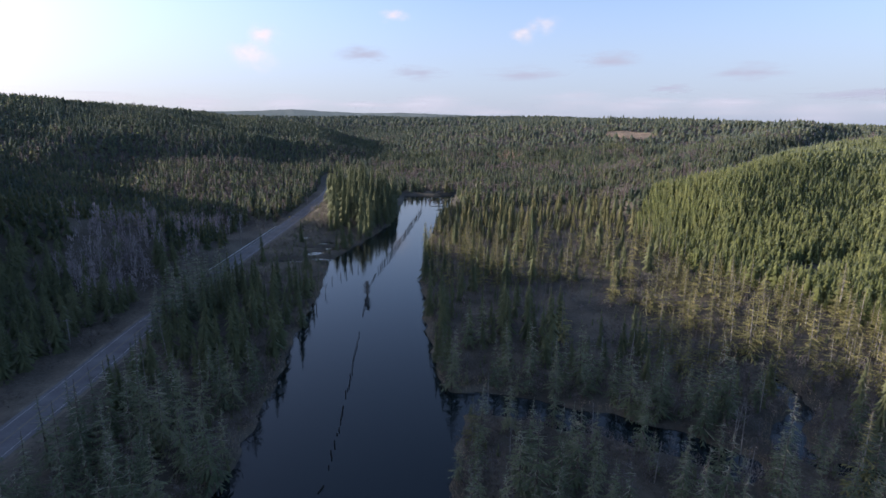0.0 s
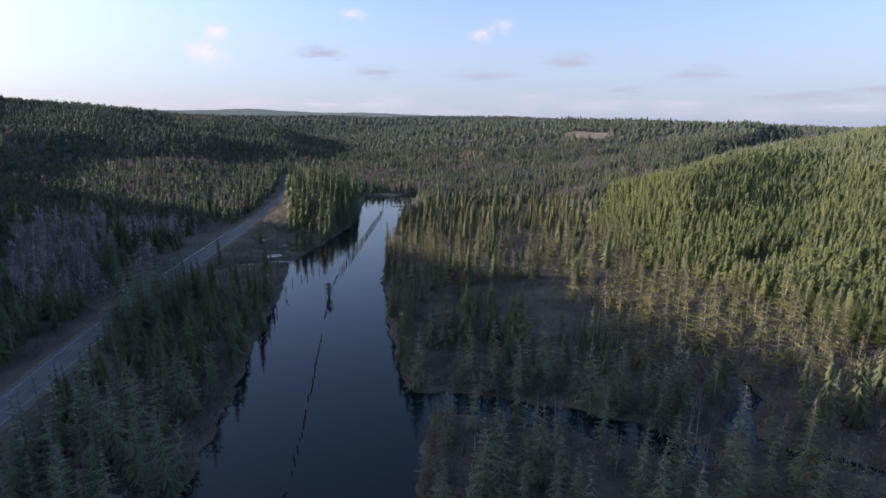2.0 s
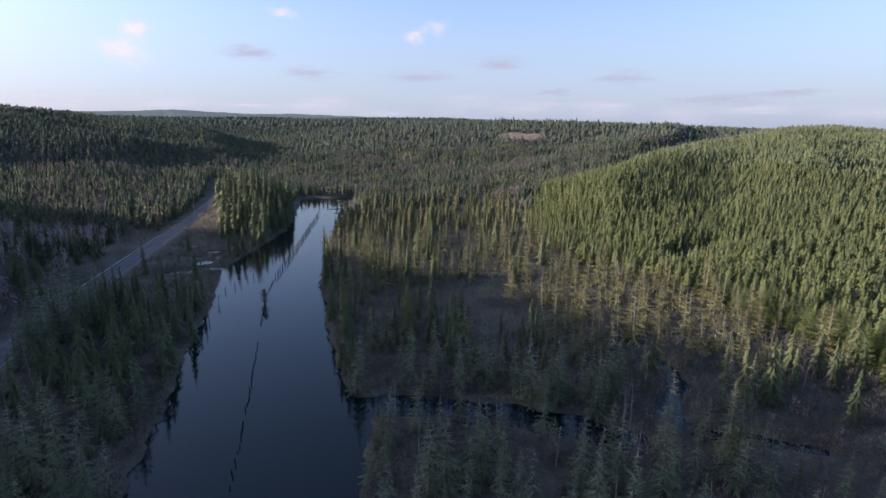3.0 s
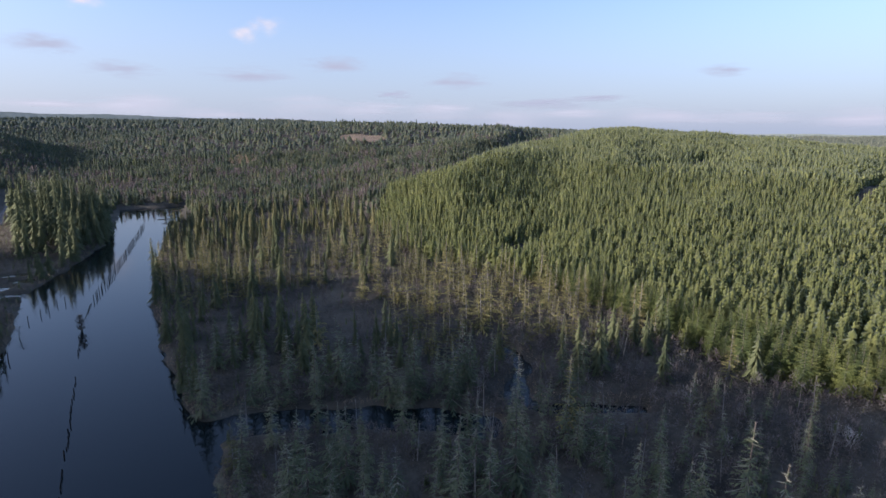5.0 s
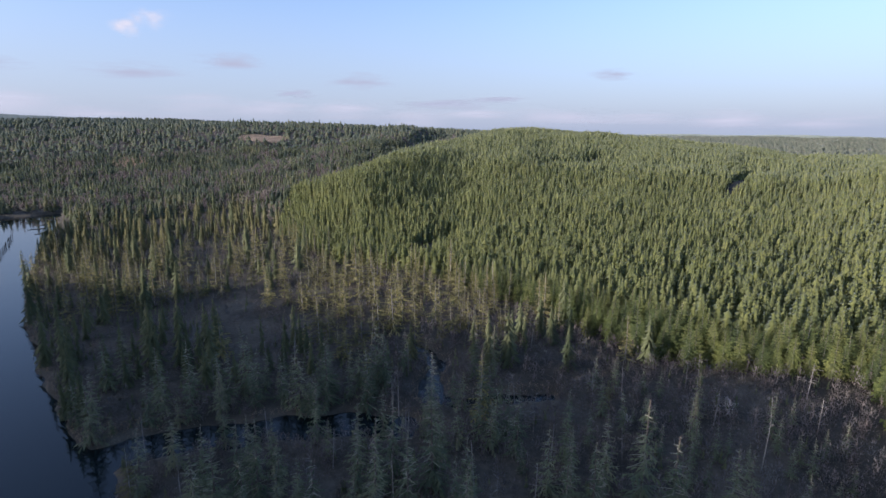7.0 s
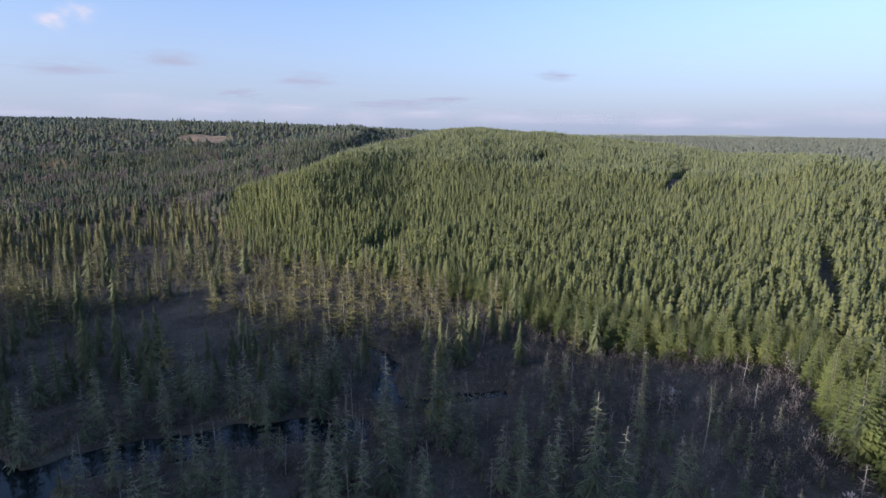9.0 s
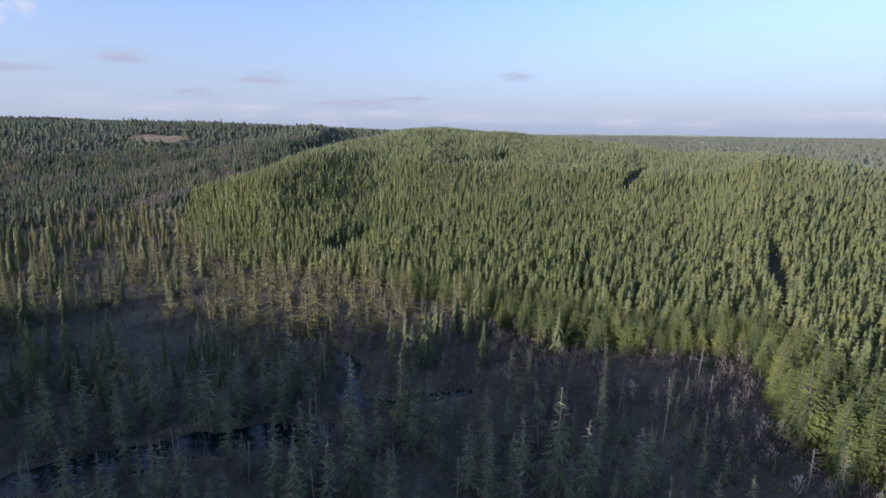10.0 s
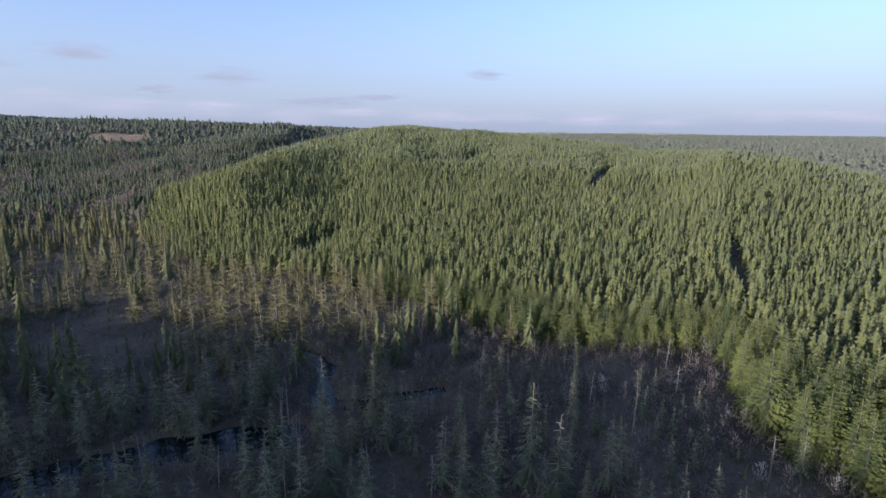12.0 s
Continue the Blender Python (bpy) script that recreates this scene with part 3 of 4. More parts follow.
# ------------------------------------------------------------------ far woods
xa, ya = spread(-130, 780, -150, 1000, 4.9, rng, 0.48)
xb, yb = spread(-1500, 2100, -150, 2000, 13, rng, 0.48)
inner = np.hypot(xb, yb) > 1000
x, y = np.concatenate([xa[np.hypot(xa, ya) <= 1000], xb[inner]]), np.concatenate([ya[np.hypot(xa, ya) <= 1000], yb[inner]])
r, azd = np.hypot(x, y), np.degrees(np.arctan2(x, y))
k = in_sight(x, y) & (r < 2100) & (r > 380) & ((r > 1000) | behind(r, azd)) & ~((x > -108) & (x < 130) & (y < np.where((x > -40) & (x < 14), 528, 440))) & ~((x < -106) & (r < 1480)) & off_road(x, y, 9)
k &= ~((azd > 41) & (azd < 63) & (r < 1450)) & ~(azd >= 58)
k &= np.hypot((x - 368) / 40, (y - 1085) / 62) + 0.3 * ripple(x, y, 12, 3) > 1
x, y, r = x[k], y[k], r[k]
tall = np.clip(rng.normal(8.6, 2.0, len(x)) * (1 + 0.4 * ripple(x, y, 30, 14)) + np.where(rng.random(len(x)) < 0.08, rng.uniform(3, 7, len(x)), 0), 3.5, 19)
bare = (rng.random(len(x)) < np.where(r < 800, 0.16, 0.05) + 0.45 * (ripple(x, y, 60, 3) > 0.3)) & (r < 1400)
wide = np.where(r < 1000, rng.uniform(2.0, 3.1, len(x)), rng.uniform(4.0, 6.0, len(x)))
close = ~bare & (r < 1000)
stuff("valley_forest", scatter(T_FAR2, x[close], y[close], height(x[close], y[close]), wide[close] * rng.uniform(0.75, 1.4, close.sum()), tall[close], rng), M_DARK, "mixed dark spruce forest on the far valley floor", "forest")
beyond = ~bare & (r >= 1000)
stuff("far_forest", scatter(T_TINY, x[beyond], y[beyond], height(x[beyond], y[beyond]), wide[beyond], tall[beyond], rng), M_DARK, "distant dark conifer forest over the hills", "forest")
T_TWIG = [twig_cloud(np.random.default_rng(70 + i), 36, thin=0.1) for i in range(4)]
stuff("far_bare_woods", scatter(T_TWIG, x[bare], y[bare], height(x[bare], y[bare]), rng.uniform(3, 4.6, bare.sum()), tall[bare] * 0.85, rng), M_ALDER, "distant leafless brown-purple alder woods", "forest")
x, y = spread(-2600, 4300, 0, 4300, 30, rng, 0.5)
r = np.hypot(x, y)
k = in_sight(x, y) & (r > 2050) & (r < 3500) & (np.degrees(np.arctan2(x, y)) < 62)
x, y = x[k], y[k]
stuff("far_forest", scatter(T_TINY, x, y, height(x, y) - 3, rng.uniform(9, 14, len(x)), rng.uniform(14, 22, len(x)), rng), M_DARK, "far forested ridges, bluish sheen standing for haze", "forest")

# ------------------------------------------------------------------ hills beyond the road
xa, ya = spread(-620, -106, 40, 800, 5.4, rng, 0.46)
xb, yb = spread(-1150, -106, 300, 1500, 7.6, rng, 0.46)
x, y = (np.concatenate([p[np.hypot(xa, ya) < 760], q[np.hypot(xb, yb) >= 760]]) for p, q in ((xa, xb), (ya, yb)))
r = np.hypot(x, y)
# Trees out of view stay only near the shading ridge's crest.
k = in_sight(x, y, -75, 0) & off_road(x, y, 12) & (r < 1480) & ((np.degrees(np.arctan2(x, y)) > -42) | (to_line(x, y, SHADE_RIDGE_L)[0] < 30))
k &= ~((x > -113 - 3 * ripple(x, y, 30)) & (y < 300)) & ~((x > -130) & (y > 300) & (y < 372))
x, y, r = x[k], y[k], r[k]
azd = np.degrees(np.arctan2(x, y)) + 0.7 * ripple(x, y, 14, 4)
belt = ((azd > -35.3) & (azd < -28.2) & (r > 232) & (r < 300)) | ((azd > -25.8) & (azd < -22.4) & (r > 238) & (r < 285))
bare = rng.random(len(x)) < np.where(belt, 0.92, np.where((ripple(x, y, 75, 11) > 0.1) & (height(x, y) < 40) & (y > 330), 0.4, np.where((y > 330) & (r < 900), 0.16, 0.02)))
tall = np.where(bare, rng.normal(9, 2, len(x)), rng.normal(11.5, 2.2, len(x)) * np.interp(r, [300, 700], [1, 0.8]))
m0 = ~bare & (r < 275)
m1 = ~bare & (r >= 275) & (r < 400)
m2 = ~bare & (r >= 400)
T_SPRUCE = [layered_tree(16, 8, np.random.default_rng(300 + i), bare=0.1, fall=0.85, droop=0.7, core=0.1, ragged=1.15) for i in range(8)]
stuff("roadside_forest", scatter(T_SPRUCE, x[m0], y[m0], height(x[m0], y[m0]), tall[m0] * 0.2, tall[m0], rng), M_SPRUCES, "dark spruces on the slope above the road", "forest")
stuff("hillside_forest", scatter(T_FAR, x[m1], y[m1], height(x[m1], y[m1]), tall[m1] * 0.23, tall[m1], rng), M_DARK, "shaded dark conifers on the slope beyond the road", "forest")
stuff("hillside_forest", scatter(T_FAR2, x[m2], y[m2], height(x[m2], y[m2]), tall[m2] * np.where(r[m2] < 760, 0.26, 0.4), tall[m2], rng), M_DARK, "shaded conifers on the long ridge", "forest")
T_TWIGN = [twig_cloud(np.random.default_rng(80 + i), 46, thin=0.095, low=0.12) for i in range(4)]
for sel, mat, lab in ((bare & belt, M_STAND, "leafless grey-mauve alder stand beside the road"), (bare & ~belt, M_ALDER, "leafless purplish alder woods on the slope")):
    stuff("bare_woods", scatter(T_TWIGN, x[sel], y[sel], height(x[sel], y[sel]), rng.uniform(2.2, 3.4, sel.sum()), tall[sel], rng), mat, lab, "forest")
# pale alder stems in the belt by the road
x, y = spread(-150, -122, 200, 342, 7.0, rng, 0.5)
k = rng.random(len(x)) < 0.8
x, y = x[k], y[k]
alder = thing("alder", "leafless alder with a pale grey stem and purplish twigs", "tree", "alders by the road")
g = np.random.default_rng(400)
part("trunk", join([stick((0, 0, -0.5), (0.3, 0.1, 6), 0.16, 0.11, 5), stick((0.3, 0.1, 6), (0.1, 0.4, 11), 0.11, 0.03, 5)]), M_ALDERBARK, alder)
for a in range(5):
    q = a * 1.3
    part("limb", stick((0.2, 0.1, 5 + a * 0.9), (0.2 + 1.7 * math.cos(q), 0.1 + 1.7 * math.sin(q), 7.6 + a * 0.9), 0.06, 0.02), M_ALDERBARK, alder)
tc = twig_cloud(g, 120, thin=0.035, low=0.35)
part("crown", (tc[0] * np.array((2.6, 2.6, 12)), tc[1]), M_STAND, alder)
put([alder], x, y, rng.normal(11.5, 1.5, len(x)), 12.0, rng)

# ------------------------------------------------------------------ swamp trees
def swamp_kind(i, lichen, tall=15.0):
    g = np.random.default_rng(100 + i + 50 * lichen)
    if lichen:
        f = thing("lichen_spruce", "pale lichen-covered half-dead swamp spruce with ragged branches", "conifer", "lichen-grey swamp spruces")
        part("trunk", stick((0, 0, -0.6), (0, 0, tall), 0.2, 0.04, 6), M_GREYWOOD, f)
        part("crown", fir_crown(tall * 0.97, 3.3, g, whorls=11, per=7, bare=0.12, droop=0.22, gap=0.34, width=0.24, fall=0.8, loose=0.25), M_LICHEN, f)
        part("dead_branch", dead_sticks(tall, 3.8, g, 54, thick=0.085), M_LICHEN, f, "bare lichen-hung branches")["kind"] = "stuff"
    else:
        f = thing("swamp_spruce", "dark mossy swamp spruce with drooping gappy branches", "conifer", "swamp spruces round the slough")
        part("trunk", stick((0, 0, -0.6), (0, 0, tall), 0.2, 0.04, 6), M_BARK, f)
        part("crown", fir_crown(tall * 0.98, 2.9, g, whorls=12, per=7, bare=0.12, droop=0.45, gap=0.24, width=0.3, fall=0.78, loose=0.25), M_SPRUCE, f)
        part("dead_branch", dead_sticks(tall, 3.4, g, 44, 0.05, 0.99, thick=0.075), M_TWIG, f, "bare grey branches")["kind"] = "stuff"
    return f


HERO_SPRUCE = [(14.5, 106.6, 14), (24.8, 110.1, 15), (26.0, 96.8, 13), (28.4, 87.6, 12), (16.2, 93.1, 11), (59.7, 116.1, 14), (55.0, 112.3, 12), (54.2, 94.7, 13),
               (74.0, 95.0, 12), (63.7, 80.4, 13), (74.9, 118.4, 12), (10.0, 76.4, 13), (6.3, 81.0, 12), (58.1, 78.0, 12), (7.7, 153.4, 15), (12.1, 156.2, 15),
               (85.5, 34.4, 15), (87.9, 17.6, 12), (90.7, 33.9, 12), (53.9, 65.3, 14)]
ROAD_SPRUCE = [(-88, 156, 15), (-90, 163, 18), (-91, 170, 21), (-92, 177, 21), (-92, 184, 22), (-93, 191, 22), (-93, 199, 21), (-94, 207, 20), (-93, 215, 17), (-86, 176, 18), (-87, 193, 18)]
ROAD_SPRUCE += [(-87.5 + 0.8 * (i % 3), 158 + 4.1 * i, 17 + (i * 7) % 5) for i in range(14)]
HERO_LICHEN = [(77.3, 189.6, 14), (80.7, 184.2, 13), (88.0, 189.6, 14), (96.9, 198.2, 15), (95.1, 182.2, 14), (111.4, 196.9, 16), (119.8, 203.3, 16), (97.8, 160.0, 13),
               (87.7, 147.3, 10), (75.8, 156.7, 9), (84.5, 163.0, 12), (104.8, 157.3, 13), (97.5, 148.3, 10), (123.1, 182.3, 14), (115.1, 162.7, 14), (119.9, 157.1, 14),
               (98.8, 128.2, 13), (104.5, 144.2, 9), (98.9, 117.0, 12), (121.5, 142.6, 13), (67.4, 204.8, 11), (76.1, 214.6, 12)]
HERO_EDGE = [(125.5, 83.1, 14), (124.5, 96.7, 9), (129.6, 111.4, 12), (122.9, 119.1, 11), (103.1, 116.4, 11), (109.5, 117.0, 11), (126.4, 149.7, 14), (43.3, 230.7, 13),
             (33.1, 220.0, 13), (2.6, 218.9, 12), (17.2, 245.3, 15), (27.8, 274.3, 15), (14.7, 304.3, 16)]
SNAGS = [(10.5, 115.1, 11), (39.6, 89.5, 9), (58.1, 97.3, 14), (53.5, 84.3, 11), (51.0, 137.9, 13), (117.5, 58.3, 14), (54.3, 58.1, 10), (61.3, 99.7, 12), (80.4, 74.7, 9),
         (105.9, 12.7, 9), (127.2, 36.5, 9), (86.2, 86.5, 8), (-70, 118, 15), (-66, 96, 14), (-76, 140, 15)]
spruces, lichens = [swamp_kind(i, 0) for i in range(7)], [swamp_kind(i, 1) for i in range(6)]
x, y = spread(-96, 160, -30, 440, 5.0, rng, 0.48)
k = ((y > 52) | (x > 60)) & ~wet(x, y) & ~planted(x - 2, y) & off_road(x, y, 7.5) & ~((y > 335) & (x < -0.205 * y - 2))
left = x < np.interp(y, BANK_L[:, 1], BANK_L[:, 0]) + 3
dens = np.where(left, np.where(y < 215, np.where(x > np.interp(y, [0, 140, 160, 230], [-78, -80, -90, -92]), 0.95, 0.0), np.where(y < 335, np.where((y > 285) & (x > np.interp(y, BANK_L[:, 1], BANK_L[:, 0]) - 11), 0.4, 0.02), 0.62)), 0.5)
meadow = np.hypot((x - 51) / 22, (y - 190) / 36) < 1
brushland = (x > 78) & (y < 100)
dens = np.where(meadow, 0.03, np.where(brushland, np.where(planted(x + 24, y), 0.05, 0.34), dens))
dens = np.where(~left & (y > 215) & (x < 70), np.where(x < 48, np.where(ripple(x, y, 13, 9) > -0.1, 0.85, 0.25), np.where(ripple(x, y, 13, 9) > 0.0, 0.55, 0.1)), dens)
dens = np.where(~left & (x > 62) & (y > 115) & (y < 215), np.where(ripple(x, y, 10, 6) > -0.1, 0.56, 0.14), dens)
dens = np.where(~left & (np.hypot(x - 50, y - 85) < 62), dens * 1.05, dens)
dens = np.where(left & (y < 215), dens * 0.7, dens)
past = y > np.interp(x, CREEK[:, 0], CREEK[:, 1])
dens = np.where(~left & (x < 60) & (to_line(x, y, CREEK)[0] < 14), np.where(past, 0.8, 0.32), dens)
dens = np.where((to_line(x, y, BROOK)[0] < 9) & (y < 122), 0.16, dens)
k &= rng.random(len(x)) < dens
for a, b, _ in HERO_SPRUCE + HERO_LICHEN + HERO_EDGE + SNAGS:
    k &= np.hypot(x - a, y - b) > 3.2
x, y, left, brushland = x[k], y[k], left[k], brushland[k]
beige = ~left & (rng.random(len(x)) < np.where((x > 62) & (y > 115) & (y < 215), 0.92, np.where(y > 215, 0.6, 0.02)))
tall = np.where(left, rng.normal(15, 2.2, len(x)) + rng.normal(7, 3.5, len(x)) * (y > 335), np.where(brushland, rng.normal(8.5, 2.2, len(x)), rng.normal(13.5, 2.8, len(x))) + (y > 215) * rng.normal(0, 1.6, len(x)) - np.interp(y, [215, 250, 420], [0, 0.6, 3.0]))
tall = np.where(~left & (y > 205), np.clip(tall * (1 + 0.28 * ripple(x, y, 10, 17)) * np.where(rng.random(len(x)) < 0.3, 0.6, 1.0), 4.0, 19), tall)
r = np.hypot(x, y)
order = np.argsort(np.where(beige, 1e9, r))
rest = np.ones(len(x), bool)
rest[order[:264]] = False
rest &= ~beige
stuff("swamp_woods", scatter(T_SPRUCE, x[rest], y[rest], height(x[rest], y[rest]), tall[rest] * rng.uniform(0.10, 0.20, rest.sum()), tall[rest], rng), M_SPRUCES, "dark mossy spruce woods round the far slough", "forest")
order = np.argsort(np.where(beige, r, 1e9))
gone = beige.copy()
gone[order[:min(260, beige.sum())]] = False
stuff("lichen_woods", scatter(T_SPRUCE, x[gone], y[gone], height(x[gone], y[gone]), tall[gone] * rng.uniform(0.11, 0.21, gone.sum()), tall[gone], rng), M_LICHENS, "pale lichen-hung spruces further up the slough", "forest")
beige_near = beige & ~gone
hl, hs = np.array(HERO_LICHEN + HERO_EDGE, float), np.array(HERO_SPRUCE + ROAD_SPRUCE, float)
put([copy_thing(o, Matrix.Identity(4)) for o in lichens], hl[:, 0], hl[:, 1], hl[:, 2], 15.0, rng)
put([copy_thing(o, Matrix.Identity(4)) for o in spruces], hs[:, 0], hs[:, 1], hs[:, 2], 15.0, rng)
alone = ~beige & ~rest
put(lichens, x[beige_near], y[beige_near], tall[beige_near], 15.0, rng)
put(spruces, x[alone], y[alone], tall[alone], 15.0, rng)

# ------------------------------------------------------------------ brush and reeds
x, y = spread(-150, 172, -30, 420, 2.6, rng, 0.5)
k = ((y > 45) | (x > 60)) & ~wet(x, y) & ~planted(x - 5, y) & off_road(x, y, 9)
k &= ~((x < -48) & (y > 238) & (y < 335) & (rng.random(len(x)) < 0.1))
x, y = x[k], y[k]
T_BRUSH = [twig_cloud(np.random.default_rng(90 + i), 18, thin=0.105, low=0.0) for i in range(5)]
size = np.clip(1.1 + 1.0 * ripple(x, y, 7, 3) + rng.normal(0, 0.4, len(x)), 0.35, 3.0) * np.where((x < -48) & (y > 238) & (y < 335), 0.55, 1.0)
stuff("brush", scatter(T_BRUSH, x, y, height(x, y) - 0.1, rng.uniform(0.9, 1.3, len(x)) * np.clip(size, 0.8, 2), size * 1.1, rng), M_BRUSH, "brown leafless winter brush over the marsh", "brush")
x, y = spread(-132, 172, -30, 430, 4.2, rng, 0.5)
k = ((y > 45) | (x > 60)) & ~wet(x, y) & ~planted(x - 4, y) & off_road(x, y, 10) & (rng.random(len(x)) < np.where((x > 70) & (y < 115), 0.75, 0.4)) & ~((x < -48) & (y > 232) & (y < 338))
x, y = x[k], y[k]
T_SHRUB = [twig_cloud(np.random.default_rng(95 + i), 80, thin=0.042, low=0.03) for i in range(6)]
xn, yn = spread(-72, 150, 20, 140, 3.0, rng, 0.5)
k = ((yn > 45) | (xn > 60)) & ~wet(xn, yn) & ~planted(xn - 4, yn) & off_road(xn, yn, 10) & (rng.random(len(xn)) < 0.6)
x, y = np.concatenate([x, xn[k]]), np.concatenate([y, yn[k]])
some = rng.random(len(x)) < 0.5
for sel, mat, lab in ((some, M_WILLOW, "pale grey leafless willow shrubs in the marsh"), (~some, M_ALDER, "purplish leafless alder shrubs in the marsh")):
    h = rng.uniform(2.2, 5.0, sel.sum())
    stuff("shrubs", scatter(T_SHRUB, x[sel], y[sel], height(x[sel], y[sel]) - 0.1, h * rng.uniform(0.4, 0.65, sel.sum()), h, rng), mat, lab, "shrubs")
x, y = spread(-96, 168, -30, 420, 3.3, rng, 0.5)
k = ((y > 45) | (x > 60)) & ~wet(x, y) & ~planted(x - 3, y) & off_road(x, y, 9) & (rng.random(len(x)) < np.where((np.hypot((x - 51) / 22, (y - 190) / 36) < 1) | ((x > 62) & (y < 115)), 0.18, 0.5)) & ~((x < -48) & (y > 232) & (y < 338) & (rng.random(len(x)) < 0.3))
x, y = x[k], y[k]
h = rng.uniform(0.9, 3.6, len(x))
stuff("saplings", scatter(T_FAR, x, y, height(x, y) - 0.1, h * 0.26, h, rng), M_SPRUCES, "low spruce saplings under the swamp trees", "saplings")
x, y = spread(290, 450, 970, 1200, 3.6, rng, 0.5)
k = np.hypot((x - 368) / 44, (y - 1085) / 68) + 0.2 * ripple(x, y, 12, 3) < 1
x, y = x[k], y[k]
stuff("clearcut_slash", scatter(T_BRUSH, x, y, height(x, y), rng.uniform(2.5, 5, len(x)), rng.uniform(0.6, 1.8, len(x)), rng), M_REED, "tan slash and dry grass on a logged clearing", "clearing")
ga, gr = np.meshgrid(np.linspace(0, 2 * np.pi, 40, endpoint=False), np.linspace(0.02, 1, 10))
sx, sy = (368 + 42 * gr * np.cos(ga) * (1 + 0.1 * np.sin(3 * ga))).ravel(), (1085 + 64 * gr * np.sin(ga) * (1 + 0.1 * np.cos(4 * ga))).ravel()
ci, cj = np.meshgrid(np.arange(9), np.arange(40), indexing="ij")
q0, q1 = (ci * 40 + cj).ravel(), (ci * 40 + (cj + 1) % 40).ravel()
tagged(new("clearing", mesh_of("clearing", np.stack([sx, sy, height(sx, sy) + 1.3], -1), np.concatenate([np.stack([q0, q0 + 40, q1 + 40], -1), np.stack([q0, q1 + 40, q1], -1)]), M_SOIL)), "bare tan soil of a logged clearing on the hill", "clearing", kind="structure")
# dry grass in the open corner by the firs
x, y = spread(84, 165, -20, 92, 1.5, rng, 0.5)
k = ~planted(x - 1, y) & ~wet(x, y) & planted(x + 42 + 8 * ripple(x, y, 15, 3), y) & (rng.random(len(x)) < 0.6 + 0.35 * ripple(x, y, 9, 5))
x, y = x[k], y[k]
T_GRASS = [twig_cloud(np.random.default_rng(190 + i), 9, thin=0.12, low=0.0) for i in range(5)]
stuff("dry_grass", scatter(T_GRASS, x, y, height(x, y) - 0.05, rng.uniform(0.8, 1.4, len(x)), rng.uniform(0.4, 1.1, len(x)), rng), M_STRAW, "matted dry tan grass in the open corner by the firs", "grass")
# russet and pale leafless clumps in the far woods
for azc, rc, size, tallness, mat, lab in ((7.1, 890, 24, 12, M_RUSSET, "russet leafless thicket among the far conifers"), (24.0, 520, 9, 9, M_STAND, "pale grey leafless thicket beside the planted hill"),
                                          (27.0, 575, 10, 9, M_RUSSET, "russet leafless thicket beside the planted hill"), (10.5, 700, 16, 12, M_ALDER, "brown leafless thicket in the far woods")):
    n = int(size * 3.2)
    q, d = rng.uniform(0, 6.28, n), size * np.sqrt(rng.random(n))
    x, y = rc * math.sin(radians(azc)) + d * np.cos(q), rc * math.cos(radians(azc)) + 1.3 * d * np.sin(q)
    stuff("thicket", scatter(T_TWIGN, x, y, height(x, y), rng.uniform(2.2, 3.4, n), tallness * rng.uniform(0.7, 1.1, n), rng), mat, lab, "thicket")
# brush and tussocks on the shores and the mud flat beside the road
x, y = spread(-98, 16, 60, 430, 1.9, rng, 0.5)
shore = np.minimum(np.abs(x - np.interp(y, BANK_L[:, 1], BANK_L[:, 0])), np.abs(x - np.interp(y, BANK_R[:, 1], BANK_R[:, 0])))
flat = (x < -44) & (y > 230) & (y < 400)
k = ~wet(x, y) & off_road(x, y, 8) & ((shore < 8) | flat) & (rng.random(len(x)) < np.where(flat, 0.62, 0.8) + 0.2 * ripple(x, y, 8, 2))
x, y, flat = x[k], y[k], flat[k]
h = np.where(flat, rng.uniform(0.7, 2.0, len(x)), rng.uniform(0.7, 2.4, len(x))) * (1 + 0.35 * ripple(x, y, 6, 11))
for sel, mat, lab in ((flat, M_TUSSOCK, "dark green-brown grass tussocks on the mud flat"), (~flat, M_BRUSH, "brown leafless brush along the shore")):
    stuff("shore_brush", scatter(T_BRUSH, x[sel], y[sel], height(x[sel], y[sel]) - 0.1, h[sel] * 0.9 + 0.3, h[sel], rng), mat, lab, "brush")
# reeds along the banks
x, y = spread(-62, 104, 60, 340, 0.95, rng, 0.5)
z = height(x, y)
near_water = (z > 0.1) & (height(x + 2.2, y) < 0) | (z > 0.1) & (height(x - 2.2, y) < 0) | (z > 0.1) & (height(x, y - 2.2) < 0)
near_water |= (np.hypot((x - 4) / 9, (y - 130) / 3.5) < 1) & (z > 0.1)
near_water &= (ripple(x, y, 12, 1) > -0.25) | (x > 62)
x, y, z = x[near_water], y[near_water], z[near_water]
stuff("reeds", scatter(T_BRUSH, x, y, z - 0.1, rng.uniform(0.4, 0.8, len(x)), rng.uniform(0.6, 1.5, len(x)), rng), M_REED, "dry tan reeds and grass along the water's edge", "reeds")

